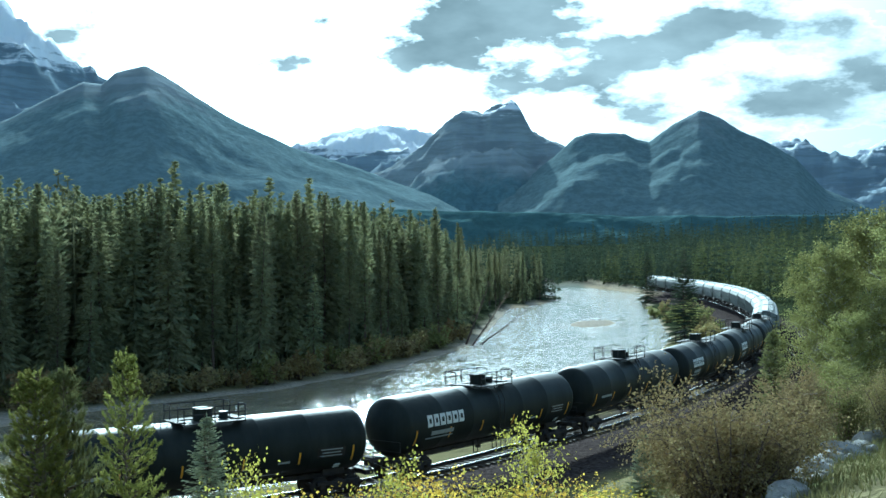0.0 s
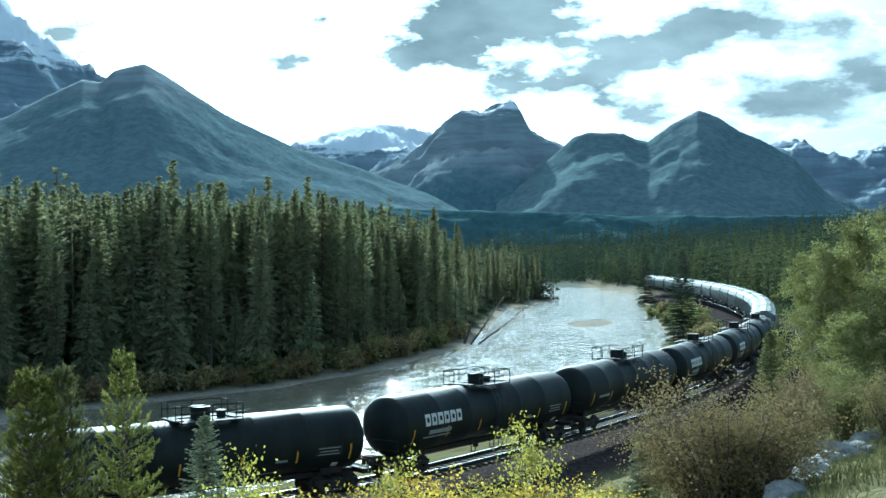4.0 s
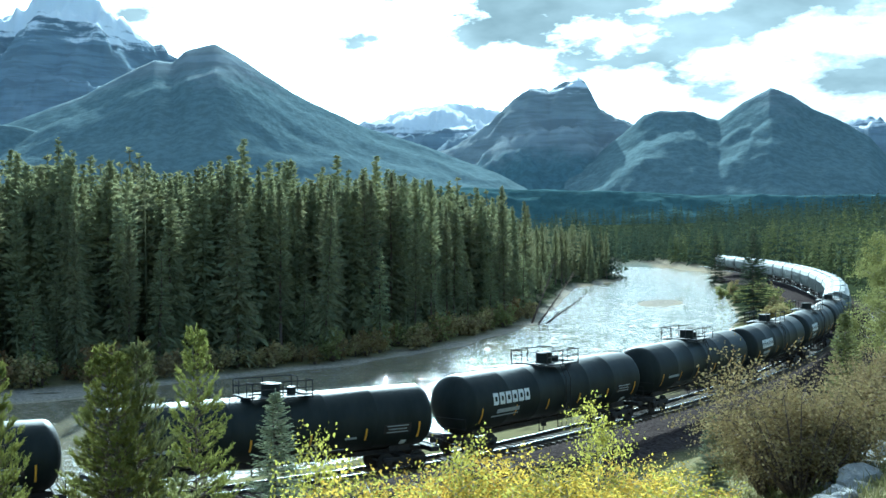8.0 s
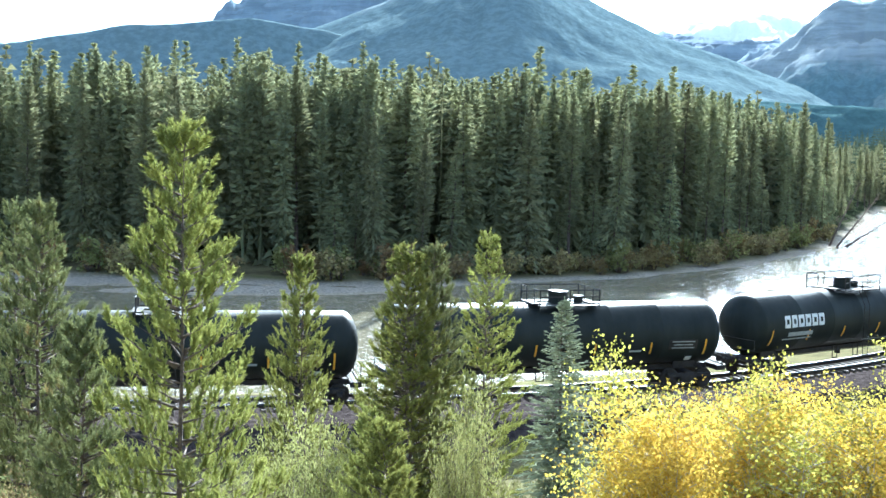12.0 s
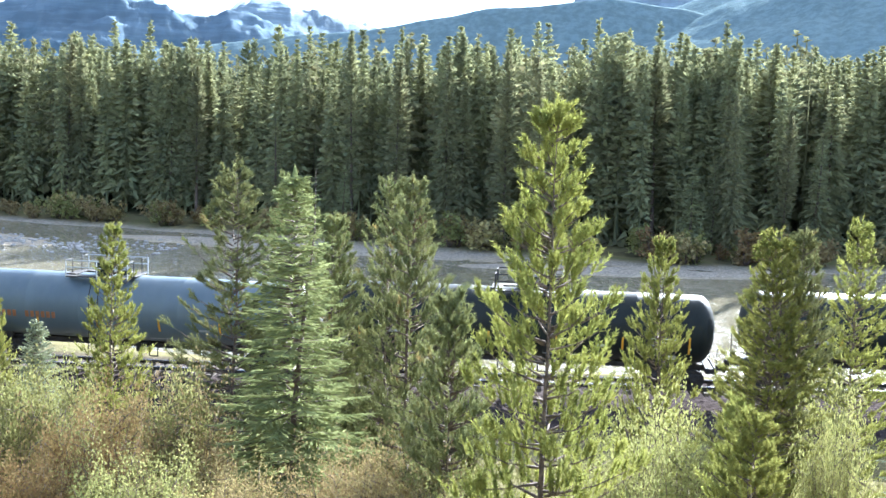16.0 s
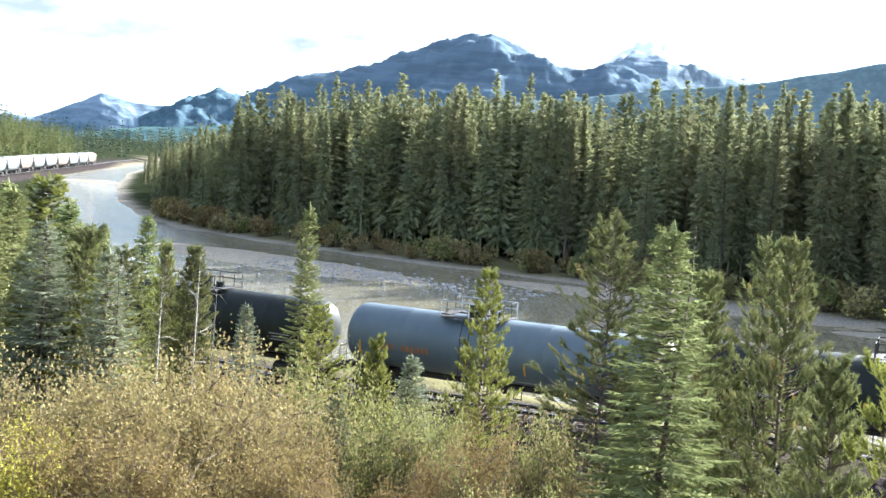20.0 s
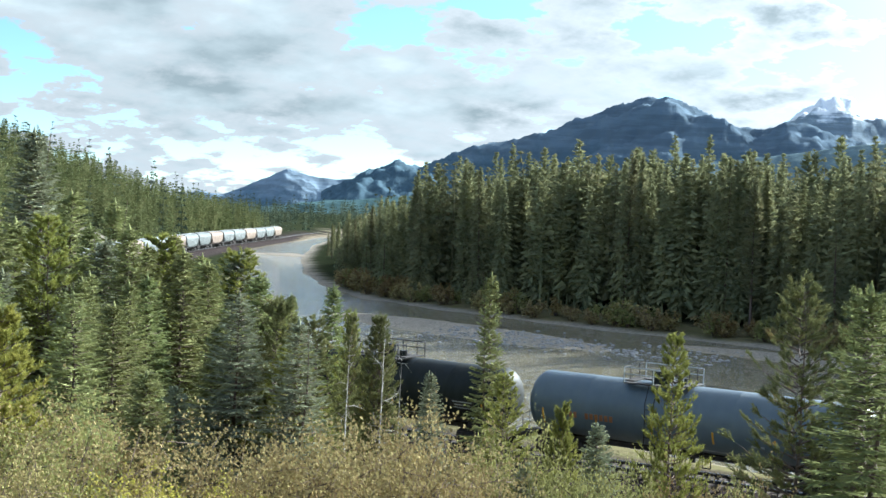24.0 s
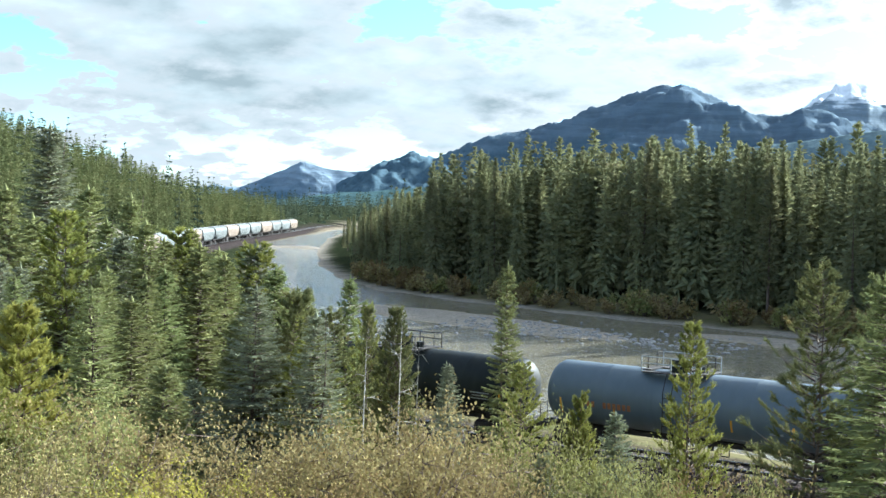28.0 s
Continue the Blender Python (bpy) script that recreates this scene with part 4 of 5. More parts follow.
for k in range(k_lo, k_hi):
    if k in (0, 2, 3):
        kind = tank_logo
    elif k == -3:
        kind = tank_grey
    elif -6 <= k <= 4:
        kind = tank_black
    elif k < -6:
        kind = hop_pale if k % 3 else hop_tan
    else:
        kind = hop_pale
    m = line_pose(S0 + 0.05 + (k + 0.5) * CAR_L, 0.0)
    if kind in used:
        copy_thing(kind, m)
    else:
        kind.matrix_basis = m
        used.add(kind)


# ---- trees ----
def limb_soup(soup, a, b, r):
    spindles(soup, a, b, r, 1.0, 0.12)


def trunk_mesh(h, r, seed, limbs=None, twigs=None):
    rng = np.random.default_rng(seed)
    s = Soup()
    k, rows = 6, []
    zs = np.linspace(-0.25, h, 8)
    cx = np.cumsum(rng.normal(0, 0.006 * h, 8)) * np.linspace(0, 1, 8)
    cy = np.cumsum(rng.normal(0, 0.006 * h, 8)) * np.linspace(0, 1, 8)
    v = []
    for z, x, y in zip(zs, cx, cy):
        rr = r * max(0.06, 1 - max(z, 0) / h) * (1.25 if z < 0.2 else 1)
        v += [(x + rr * math.cos(2 * math.pi * q / k), y + rr * math.sin(2 * math.pi * q / k), z) for q in range(k)]
    f = [(i * k + q, i * k + (q + 1) % k, (i + 1) * k + (q + 1) % k, (i + 1) * k + q) for i in range(7) for q in range(k)]
    s.add(v, f)
    if limbs is not None:
        limb_soup(s, *limbs)
    if twigs is not None:
        blades(s, *twigs, rng)
    return s.mesh("trunk", True)


def spruce_meshes(h, width, seed, low=0.06, dense=1.0):
    """A spruce with whorls of flat, drooping boughs set with rows of twigs."""
    rng = np.random.default_rng(seed)
    s = Soup()
    la, lb, lr = [], [], []
    z = low * h
    while z < h * 0.985:
        t = z / h
        ln0 = width * (1 - t) ** 0.8 * (0.75 + 0.25 * min(1, t / 0.12)) + 0.1
        nb = int(rng.integers(5, 8))
        ph = rng.uniform(0, 6.28)
        for q in range(nb):
            a = ph + q * 6.283 / nb + rng.normal(0, 0.15)
            ln = ln0 * rng.uniform(0.72, 1.12)
            rise = 0.55 * t - 0.12 + rng.normal(0, 0.06)
            d = np.array([math.cos(a), math.sin(a)])
            base = np.array([0, 0, z + rng.normal(0, 0.05)])

            def at(u):
                u = np.asarray(u)[..., None]
                return base + np.concatenate([d * u * ln, (rise * u * ln - 0.28 * ln * u ** 2 * (1 - t) + 0.10 * ln * u ** 4)], -1)
            la.append(at(0.0)), lb.append(at(0.75)), lr.append(0.012 + 0.012 * ln)
            n = max(4, int(ln / 0.085 * dense))
            u = np.linspace(0.16, 0.97, n) + rng.normal(0, 0.012, n)
            p = at(u)
            tl = (0.36 * ln * np.clip(1 - u, 0, 1) ** 0.7 + 0.10) * rng.uniform(0.7, 1.15, n)
            for sg in (-1, 1):
                aa = a + sg * (0.85 + rng.normal(0, 0.12, n))
                e = p + np.stack([np.cos(aa) * tl, np.sin(aa) * tl, (rise * 0.4 - 0.14) * tl + rng.normal(0, 0.02, n)], 1)
                m = p + (e - p) * 0.3
                w = (0.018 + 0.03 * np.minimum(tl, 0.6)) / max(dense, 0.6)
                blades(s, p, e, w, rng)
                blades(s, m, e + rng.normal(0, 0.12, (n, 3)) * tl[:, None] - np.array([0, 0, 0.10]) * tl[:, None], w * 0.9, rng)
            pe = at(np.linspace(0.3, 1.02, 5))
            blades(s, pe[:-1], pe[1:] + (pe[1:] - pe[:-1]) * 0.4, 0.035, rng)
        z += (0.13 + 0.15 * (1 - t)) * rng.uniform(0.8, 1.2) * max(0.6, h / 9)
    spindles(s, np.array([[0, 0, h * 0.93], [0, 0, h * 0.965]]), np.array([[0, 0, h * 1.0], [0, 0, h * 1.012]]), 0.05)
    return trunk_mesh(h, 0.007 * h + 0.012, seed, (np.array(la), np.array(lb), np.array(lr))), s.mesh("crown")


def tufts(s, c, d, size, rng, needles=10):
    """Bottle-brush shoots: a slim core and short needles that stand off round it."""
    d = d / (np.linalg.norm(d, axis=1, keepdims=True) + 1e-9)
    ln = size * rng.uniform(0.65, 1.3, len(c))
    fine = needles > 6
    blades(s, c, c + d * ln[:, None], size * 0.1, rng)
    for k in range(needles):
        u = (k + rng.uniform(0.0, 1.0, len(c)))[:, None] / needles
        a = c + d * ln[:, None] * u
        side = np.cross(d, rng.normal(size=c.shape))
        side /= np.linalg.norm(side, axis=1, keepdims=True) + 1e-9
        e = a + (d * 0.8 + side * 0.75) * (0.092 if fine else 0.12) * (1.15 - 0.35 * u)
        blades(s, a, e, 0.010 if fine else 0.021, rng)


def pine_meshes(h, width, seed, low=0.05, dense=1.0, size=0.24, needles=9, spread=0.3):
    """A lodgepole pine with upswept boughs that end in brush-like shoots."""
    rng = np.random.default_rng(seed)
    s = Soup()
    la, lb, lr, tc, td, ta, tb = [], [], [], [], [], [], []
    z = low * h + 0.1
    while z < h * 0.97:
        t = z / h
        ln0 = width * min(1.0, (1 - t) ** 0.92 * 1.12) * (0.8 + 0.2 * min(1, t / 0.2))
        nb = int(rng.integers(4, 7))
        ph = rng.uniform(0, 6.28)
        for q in range(nb):
            a = ph + q * 6.283 / nb + rng.normal(0, 0.2)
            ln = ln0 * rng.uniform(0.65, 1.15) + 0.12
            rise = 0.25 + 0.55 * t + rng.normal(0, 0.08)
            d = np.array([math.cos(a), math.sin(a)])
            base = np.array([0, 0, z + rng.normal(0, 0.08)])

            def at(u):
                u = np.asarray(u)[..., None]
                return base + np.concatenate([d * u * ln, rise * ln * u ** 1.6 - 0.05 * ln * u], -1)
            la.append(at(0.0)), lb.append(at(0.6)), lr.append(0.012 + 0.014 * ln)
            la.append(at(0.5)), lb.append(at(1.0)), lr.append(0.012)
            n = max(4, int(ln / 0.10 * dense))
            u = rng.uniform(0.16, 1.0, n)
            p = at(u)
            aa = a + rng.choice([-1, 1], n) * rng.uniform(0.2, 1.0, n)
            out = np.stack([np.cos(aa) * spread, np.sin(aa) * spread, (0.8 + 0.4 * rng.uniform(size=n)) * (1.0 if spread < 0.6 else 0.5)], 1)
            sl = (0.30 * ln * (1 - u * 0.75) * rng.uniform(0.4, 1.1, n))[:, None]
            e = p + out * sl
            ta.append(p), tb.append(e)
            tc += [e, p + out * sl * 0.45, at(np.array([0.92, 1.0]))]
            td += [out, out, np.tile(np.array([d[0] * 0.6, d[1] * 0.6, 1.0]), (2, 1))]
        z += (0.19 + 0.10 * (1 - t)) * max(0.6, h / 8) * rng.uniform(0.8, 1.2)
    tc, td = np.vstack(tc), np.vstack(td)
    tufts(s, tc, td, size * (1.08 - 0.55 * np.clip(tc[:, 2] / h, 0, 1)), rng, needles)
    zt = np.linspace(h * 0.88, h * 0.985, 7)
    tufts(s, np.stack([zt * 0, zt * 0, zt], 1), np.tile((0.0, 0.0, 1.0), (7, 1)) + rng.normal(0, 0.16, (7, 3)), size * 0.9, rng)
    return trunk_mesh(h, 0.006 * h + 0.012, seed, (np.array(la), np.array(lb), np.array(lr)), (np.vstack(ta), np.vstack(tb), 0.009)), s.mesh("crown")


def forest_soup(h, width, seed, low=0.18, whorls=40, pine=False, steps=(0.3, 0.62, 0.95), wide=1.0, boughs=(6, 9)):
    """A conifer seen from afar: tiers of drooping boughs, each a spray of small blades, in a cone with a ragged outline."""
    rng = np.random.default_rng(seed)
    s = Soup()
    ph1, ph2, ph3 = rng.uniform(0, 6.28, 3)
    for z in low * h + (0.99 - low) * h * np.linspace(0, 1, whorls) ** 0.92:
        t = (z / h - low) / (1 - low)
        if pine:
            body = 1.06 * (1 - math.exp(-(1 - t) * 3.2)) * min(1, 0.5 + t * 1.2)
        else:
            body = 0.62 * (1 - math.exp(-(1 - t) * 2.8)) + 0.50 * (1 - t)
        nb = int(rng.integers(*boughs))
        a = rng.uniform(0, 6.28) + np.arange(nb) * 6.283 / nb + rng.normal(0, 0.3, nb)
        lump = 0.92 + 0.10 * np.sin(z * 1.9 + ph1 + 1.5 * np.sin(a + ph2)) + 0.16 * np.sin(z * 0.7 + a + ph3)
        ln = width * body * lump * rng.uniform(0.7, 1.12, nb) + 0.12 * h / 22
        zz = z + rng.normal(0, 0.008 * h, nb)
        slope = -0.42 + 0.75 * t + (0.42 if pine else 0) + rng.normal(0, 0.09, nb)
        d = np.stack([np.cos(a), np.sin(a), slope], 1)
        base = np.stack([0 * a, 0 * a, zz], 1)
        for u in steps:
            p = base + d * (ln * (u - 0.25))[:, None]
            for sg in (-1, 1):
                aa = a + sg * rng.uniform(0.2, 0.9, nb) * (1.15 - 0.6 * u)
                tl = (0.012 * h + 0.30 * ln) * rng.uniform(0.6, 1.2, nb) * wide ** 0.5
                e = p + np.stack([np.cos(aa), np.sin(aa), slope + rng.normal(-0.18, 0.22, nb)], 1) * tl[:, None]
                blades(s, p, e, (0.0045 * h + 0.05 * ln) * wide, rng)
    spindles(s, np.array([[0, 0, h * 0.9]]), np.array([[0, 0, h * 1.01]]), 0.004 * h)
    return s


def forest_meshes(h, width, seed, low=0.18, whorls=40, pine=False):
    s = forest_soup(h, width, seed, low, whorls, pine)
    return trunk_mesh(h, 0.16 + 0.004 * h, seed), s.mesh("crown")


def far_tree(seed, whorls, steps, wide, boughs, width=0.09, low=0.2, pine=False):
    """A tree for the far woods, 1 m high; points and triangles."""
    s = forest_soup(1.0, width, seed, low, whorls, pine, steps, wide, boughs)
    v = np.array([(0.010, 0, 0), (-0.005, 0.008, 0), (-0.005, -0.008, 0), (0, 0, 1.0)])
    s.add(v, [(0, 1, 3), (1, 2, 3), (2, 0, 3)])
    return np.concatenate(s.v), np.concatenate(s.f)


def make_tree(name, label, category, group, trunk, crown, bark, needles, m):
    ob = tagged(new(name), label, category, group)
    shared("trunk", trunk, bark, ob)
    shared("crown", crown, needles, ob)
    ob.matrix_basis = m
    return ob


def polar(az, d):
    return d * math.sin(radians(az)), d * math.cos(radians(az))


# single trees of the near slope: heading, height angle of the top, distance, kind, width share
T_PINE = [pine_meshes(8.5, 1.6, 11, dense=0.62, size=0.34, needles=20, spread=0.35), pine_meshes(8.5, 1.8, 12, dense=0.8, size=0.26, needles=15, spread=0.8), pine_meshes(4.5, 1.05, 13, dense=1.0, size=0.24, needles=11, spread=0.5),
          pine_meshes(8.5, 1.65, 14, dense=0.75, size=0.30, needles=6, spread=0.5), pine_meshes(8.5, 1.85, 15, dense=0.72, size=0.28, needles=6, spread=0.8)]
T_SPRUCE = [spruce_meshes(9.5, 1.75, 21), spruce_meshes(9.5, 1.55, 22), spruce_meshes(5.0, 1.4, 23, dense=0.9), spruce_meshes(9.5, 1.7, 24, dense=0.55), spruce_meshes(9.5, 1.55, 25, dense=0.55)]
NEAR_TREES = [
    (-27.98, 0.8, 17.0, "pine", 1.05), (-39.56, -2.6, 23.0, "light", 1.5), (-34.23, -2.8, 31.0, "old", 1.05), (-42.28, -2.3, 29.0, "old", 1.1),
    (-47.61, -5.2, 35.0, "pine", 0.95), (-56.0, -2.8, 40.0, "spruce", 0.85), (-10.78, -6.8, 36.0, "blue", 1.25), (-14.29, -3.8, 38.0, "pine", 0.8),
    (-22.84, -5.08, 30, "pine", 0.95),
    (-17.78, -4.50, 27, "pine", 1),
    (-16.73, -4.46, 27.5, "old", 1),
    (-19.41, -12.35, 14.5, "pine", 0.9),
    (-37.76, -4.63, 33, "old", 1),
    (-39.62, -2.76, 30, "old", 1),
    (-52.57, -8.92, 30, "pine", 0.7),
    (-50.93, -9.47, 40, "blue", 1),
    (-54.19, -11.24, 25, "blue", 0.8),
    (-55.23, -7.22, 37, "pine", 1),
    (-37.68, -4.61, 35, "old", 1),
    (-35.26, -2.78, 34, "old", 0.8),
    (-18.76, -12.71, 13.5, "pine", 1),
    (-67.56, -2.20, 52, "blue", 1.2),
    (-65.19, -4.18, 62, "spruce", 0.9),
    (-65.79, -4.29, 63, "spruce", 0.8),
    (-61.15, -4.95, 50, "old", 0.9),
    (-58.72, -7.44, 47, "blue", 1),
    (-69.09, -2.73, 50, "light", 1.1),
    (-62.42, -4.70, 58, "pine", 0.8),
    (-77.40, -5.25, 22, "yellow", 0.9),
    (-76.57, 2.87, 60, "blue", 1.4),
    (-74.93, 0.26, 52, "spruce", 1),
    (-73.08, -0.08, 56, "spruce", 1),
    (-70.43, -1.57, 50, "spruce", 1),
    (-67.48, -2.03, 52, "pine", 1.1),
    (-68.89, -2.71, 47, "spruce", 1),
    (-65.64, -4.10, 58, "spruce", 0.8),
    (-65.17, -4.09, 60, "spruce", 0.7),
    (-63.24, -3.59, 60, "light", 0.9),
    (-62.34, -4.96, 57, "old", 0.7),
    (-61.03, -4.86, 50, "old", 0.9),
    (-58.59, -7.51, 44, "blue", 1),
    (-71.36, -7.61, 29, "spruce", 0.85),
    (-70.08, -8.26, 30, "blue", 0.7),
    (-78.61, -1.44, 55, "blue", 1.2),
    (-78.25, -3.30, 48, "blue", 1.2),
    (-74.03, -3.28, 40, "spruce", 1.1),
    (-76.23, -2.54, 46, "blue", 1.2),
    (-68.46, -5.56, 38, "spruce", 0.9),
    (-72.29, -4.03, 42, "spruce", 1.1),
    (-78.81, -6.52, 20, "pine", 0.7),
    (-66.63, -6.58, 44, "spruce", 1),
    (-64.80, -6.83, 46, "blue", 0.9),
    (14.69, -3.47, 44, "juniper", 0.9),
    (-18.05, -4.64, 27, "pine", 1),
    (8.89, -7.95, 30, "blue", 0.6),
    (-32.32, -8.31, 20, "old", 0.9),
    (-77.8, -3.7, 32, "light", 0.88),
    (-81.6, -2.8, 42, "spruce", 0.92),
    (-72.3, -3.7, 36, "spruce", 0.93),
    (-65.0, -6.3, 31, "pine", 1.09),
    (-78.5, -4.3, 37, "blue", 1.14),
    (-66.7, -6.7, 38, "blue", 1.05),
    (-72.9, -4.6, 34, "spruce", 1.13),
    (-67.3, -6.6, 51, "spruce", 1.12),
    (-71.7, -6.0, 49, "light", 0.91),
    (-74.4, -4.3, 36, "light", 0.94),
    (-67.4, -4.1, 31, "blue", 1.15),
    (-72.7, -5.4, 44, "spruce", 1.15),
    (-78.5, -3.0, 39, "blue", 0.98),
    (-78.7, -4.2, 40, "blue", 1.02),
    (-65.7, -4.3, 32, "old", 0.93),
    (-71.5, -3.7, 49, "light", 0.94),
    (-81.5, -2.1, 38, "spruce", 1.07),
    (-64.7, -5.2, 30, "blue", 1.08),
    (-74.6, -4.9, 51, "spruce", 0.94),
    (-78.6, -2.7, 40, "spruce", 1.03),
    (-79.1, -3.4, 43, "spruce", 0.90),
    (-67.9, -4.8, 38, "spruce", 0.98),
    (-78.3, -2.7, 50, "spruce", 0.87),
    (-79.0, -2.7, 45, "spruce", 1.01),
    (-71.5, -3.4, 37, "light", 0.94),
    (-64.1, -5.0, 44, "old", 0.92),
    (-74.6, -4.2, 31, "spruce", 1.04),
    (-74.3, -3.5, 35, "spruce", 0.93),
    (-77.6, -3.2, 35, "blue", 0.89),
    (-81.1, -3.7, 50, "light", 0.97),
    (-80.6, -0.5, 57, "blue", 1.06),
    (-79.4, -1.2, 47, "light", 1.21),
    (-78.3, 0.2, 43, "spruce", 1.10),
    (-77.2, -1.0, 45, "spruce", 1.12),
    (-75.9, -0.8, 44, "pine", 1.06),
    (-75.2, -1.5, 57, "blue", 1.08),
    (-74.1, -1.2, 48, "light", 0.97),
    (-73.4, -1.8, 47, "blue", 1.21),
    (-72.4, -1.2, 45, "spruce", 1.07),
    (-71.6, -2.0, 46, "spruce", 1.01),
    (-71.0, -1.5, 50, "pine", 1.19),
    (-70.0, -2.2, 45, "spruce", 1.22),
    (-69.2, -2.4, 55, "spruce", 1.05),
    (-66.6, -3.2, 44, "light", 1.16),
]  # NEAR_END
TREE_KIND = {
    "pine": ("pine_tree", "bright green lodgepole pine on the grassy slope", "pine tree", T_PINE, M_PINE),
    "old": ("pine_tree", "dark green lodgepole pine with rusty inner needles", "pine tree", T_PINE, M_PINE_OLD),
    "yellow": ("pine_tree", "young pine with yellowed needles on the slope", "pine tree", T_PINE, M_PINE_YELLOW),
    "light": ("spruce_tree", "light green spruce with drooping boughs on the slope", "spruce tree", T_SPRUCE, M_SPRUCE_LIGHT),
    "spruce": ("spruce_tree", "green spruce with dense boughs on the slope", "spruce tree", T_SPRUCE, M_SPRUCE),
    "blue": ("spruce_tree", "blue-grey young spruce on the slope", "spruce tree", T_SPRUCE, M_BLUE),
    "juniper": ("spruce_tree", "dark dense little conifer beside the track", "spruce tree", T_SPRUCE, M_SPRUCE),
}
rng = np.random.default_rng(5)
CROWNS = {}
for i, (az, el, d, kind, w) in enumerate(NEAR_TREES):
    name, label, cat, stock, needles = TREE_KIND[kind]
    x, y = polar(az, d)
    g = ground_at(x, y)
    h = max(1.6, EYE_Z + d * math.tan(radians(el)) - g)
    pick = 2 if h < 5.5 else (i % 2 + (3 if d > 33 else 0))
    trunk, crown = stock[pick]
    base_h = (8.5, 8.5, 4.5, 8.5, 8.5)[pick] if stock is T_PINE else (9.5, 9.5, 5.0, 9.5, 9.5)[pick]
    key = (crown.name, needles.name)
    if key not in CROWNS:
        CROWNS[key] = crown.copy()
    ob = make_tree(name, label, cat, "conifers on the near slope", trunk, CROWNS[key], M_BARK, needles,
                   pose(x, y, g, 0, 0, float(rng.uniform(0, 360))))
    k = h / base_h
    kw = min(1.25, max(k, 0.7)) * w * (1.4 if az < -63 else 1.0)
    ob.scale = (kw, kw, k)

# the forest across the river: single trees along its edge
F_KINDS = [forest_meshes(22, 2.6, 31, 0.04, 60), forest_meshes(22, 2.3, 32, 0.08, 58), forest_meshes(22, 1.9, 33, 0.2, 52, pine=True), forest_meshes(22, 2.1, 34, 0.12, 54, pine=True), forest_meshes(10, 1.8, 35, 0.03, 34)]
FAR_LINE, FAR_S = curve_points(FAR_BANK[2:-2], 1.0)
f_d = np.gradient(FAR_LINE, axis=0)
f_n = np.stack([-f_d[:, 1], f_d[:, 0]], 1)


def forest_spot(s, back):
    i = min(int(s), len(FAR_LINE) - 1)
    n = f_n[i] / (np.linalg.norm(f_n[i]) + 1e-9)
    return FAR_LINE[i] + n * back


rng = np.random.default_rng(8)
S_MAX = FAR_S[-1]
count = 0
for s in np.arange(70, S_MAX - 5, 2.2):
    back = float(rng.uniform(8, 22) if s < 395 else rng.uniform(5, 19))
    x, y = forest_spot(s + rng.normal(0, 1.0), back)
    if inside(np.array([x]), np.array([y]), FAR_BANK + NEAR_BANK)[0]:
        continue
    small = rng.uniform() < 0.42
    pick = 4 if small else int(rng.integers(0, 4))
    trunk, crown = F_KINDS[pick]
    h = rng.uniform(6, 14) if small else rng.choice([rng.uniform(15, 19), rng.uniform(18, 21.5), rng.uniform(19.5, 23)])
    nm = "pine_tree" if pick in (2, 3) else "spruce_tree"
    ob = make_tree(nm, "small spruce at the forest edge by the river" if small else "tall dark spruce at the forest edge by the river" if pick < 2 else "tall thin-crowned pine at the forest edge by the river", nm.replace("_", " "), "forest edge across the river",
                   trunk, crown, M_BARK, M_EDGE if small else M_FAR, pose(x, y, ground_at(x, y) - 0.1, float(rng.normal(0, 1)), float(rng.normal(0, 1)), float(rng.uniform(0, 360))))
    h *= float(np.interp(x, [-330, -230, -185, -165, -140], [0.4, 0.55, 0.75, 0.95, 1.0]) * np.interp(y, [230, 330], [1.0, 0.75]))
    k = h / (10 if small else 22)
    wv = k * rng.uniform(0.75, 1.15)
    ob.scale = (wv, wv, k)
    count += 1


def scatter_far(name, label, spots, heights, widths, material, variants, parts_rng):
    """Many small trees joined into one mesh."""
    s = Soup()
    z = ground(spots[:, 0], spots[:, 1])
    pick = parts_rng.integers(0, len(variants), len(spots))
    for k, (v, f) in enumerate(variants):
        idx = np.where(pick == k)[0]
        if not len(idx):
            continue
        a = parts_rng.uniform(0, 6.28, len(idx))
        c, sn = np.cos(a)[:, None], np.sin(a)[:, None]
        w, h = widths[idx][:, None], heights[idx][:, None]
        vx = (v[None, :, 0] * c - v[None, :, 1] * sn) * w + spots[idx, 0][:, None]
        vy = (v[None, :, 0] * sn + v[None, :, 1] * c) * w + spots[idx, 1][:, None]
        vz = v[None, :, 2] * h + z[idx][:, None]
        ff = f[None] + (np.arange(len(idx)) * len(v))[:, None, None]
        s.add(np.stack([vx, vy, vz], -1).reshape(-1, 3), ff.reshape(-1, f.shape[1]))
    me = s.mesh(name)
    me.materials.append(material)
    return tagged(new(name, me), label, "trees", kind="stuff")


vr = np.random.default_rng(77)
DENSE = [far_tree(100 + k, 30, (0.4, 0.9), 1.5, (5, 8), 0.082 if k % 3 else 0.098, 0.12 + 0.04 * (k % 3), k % 3 == 2) for k in range(9)]
MID = [far_tree(120 + k, 14, (0.7,), 2.9, (4, 6), 0.10, 0.05) for k in range(7)]
THIN = [far_tree(140 + k, 8, (0.7,), 4.0, (4, 5), 0.12, 0.05) for k in range(5)]
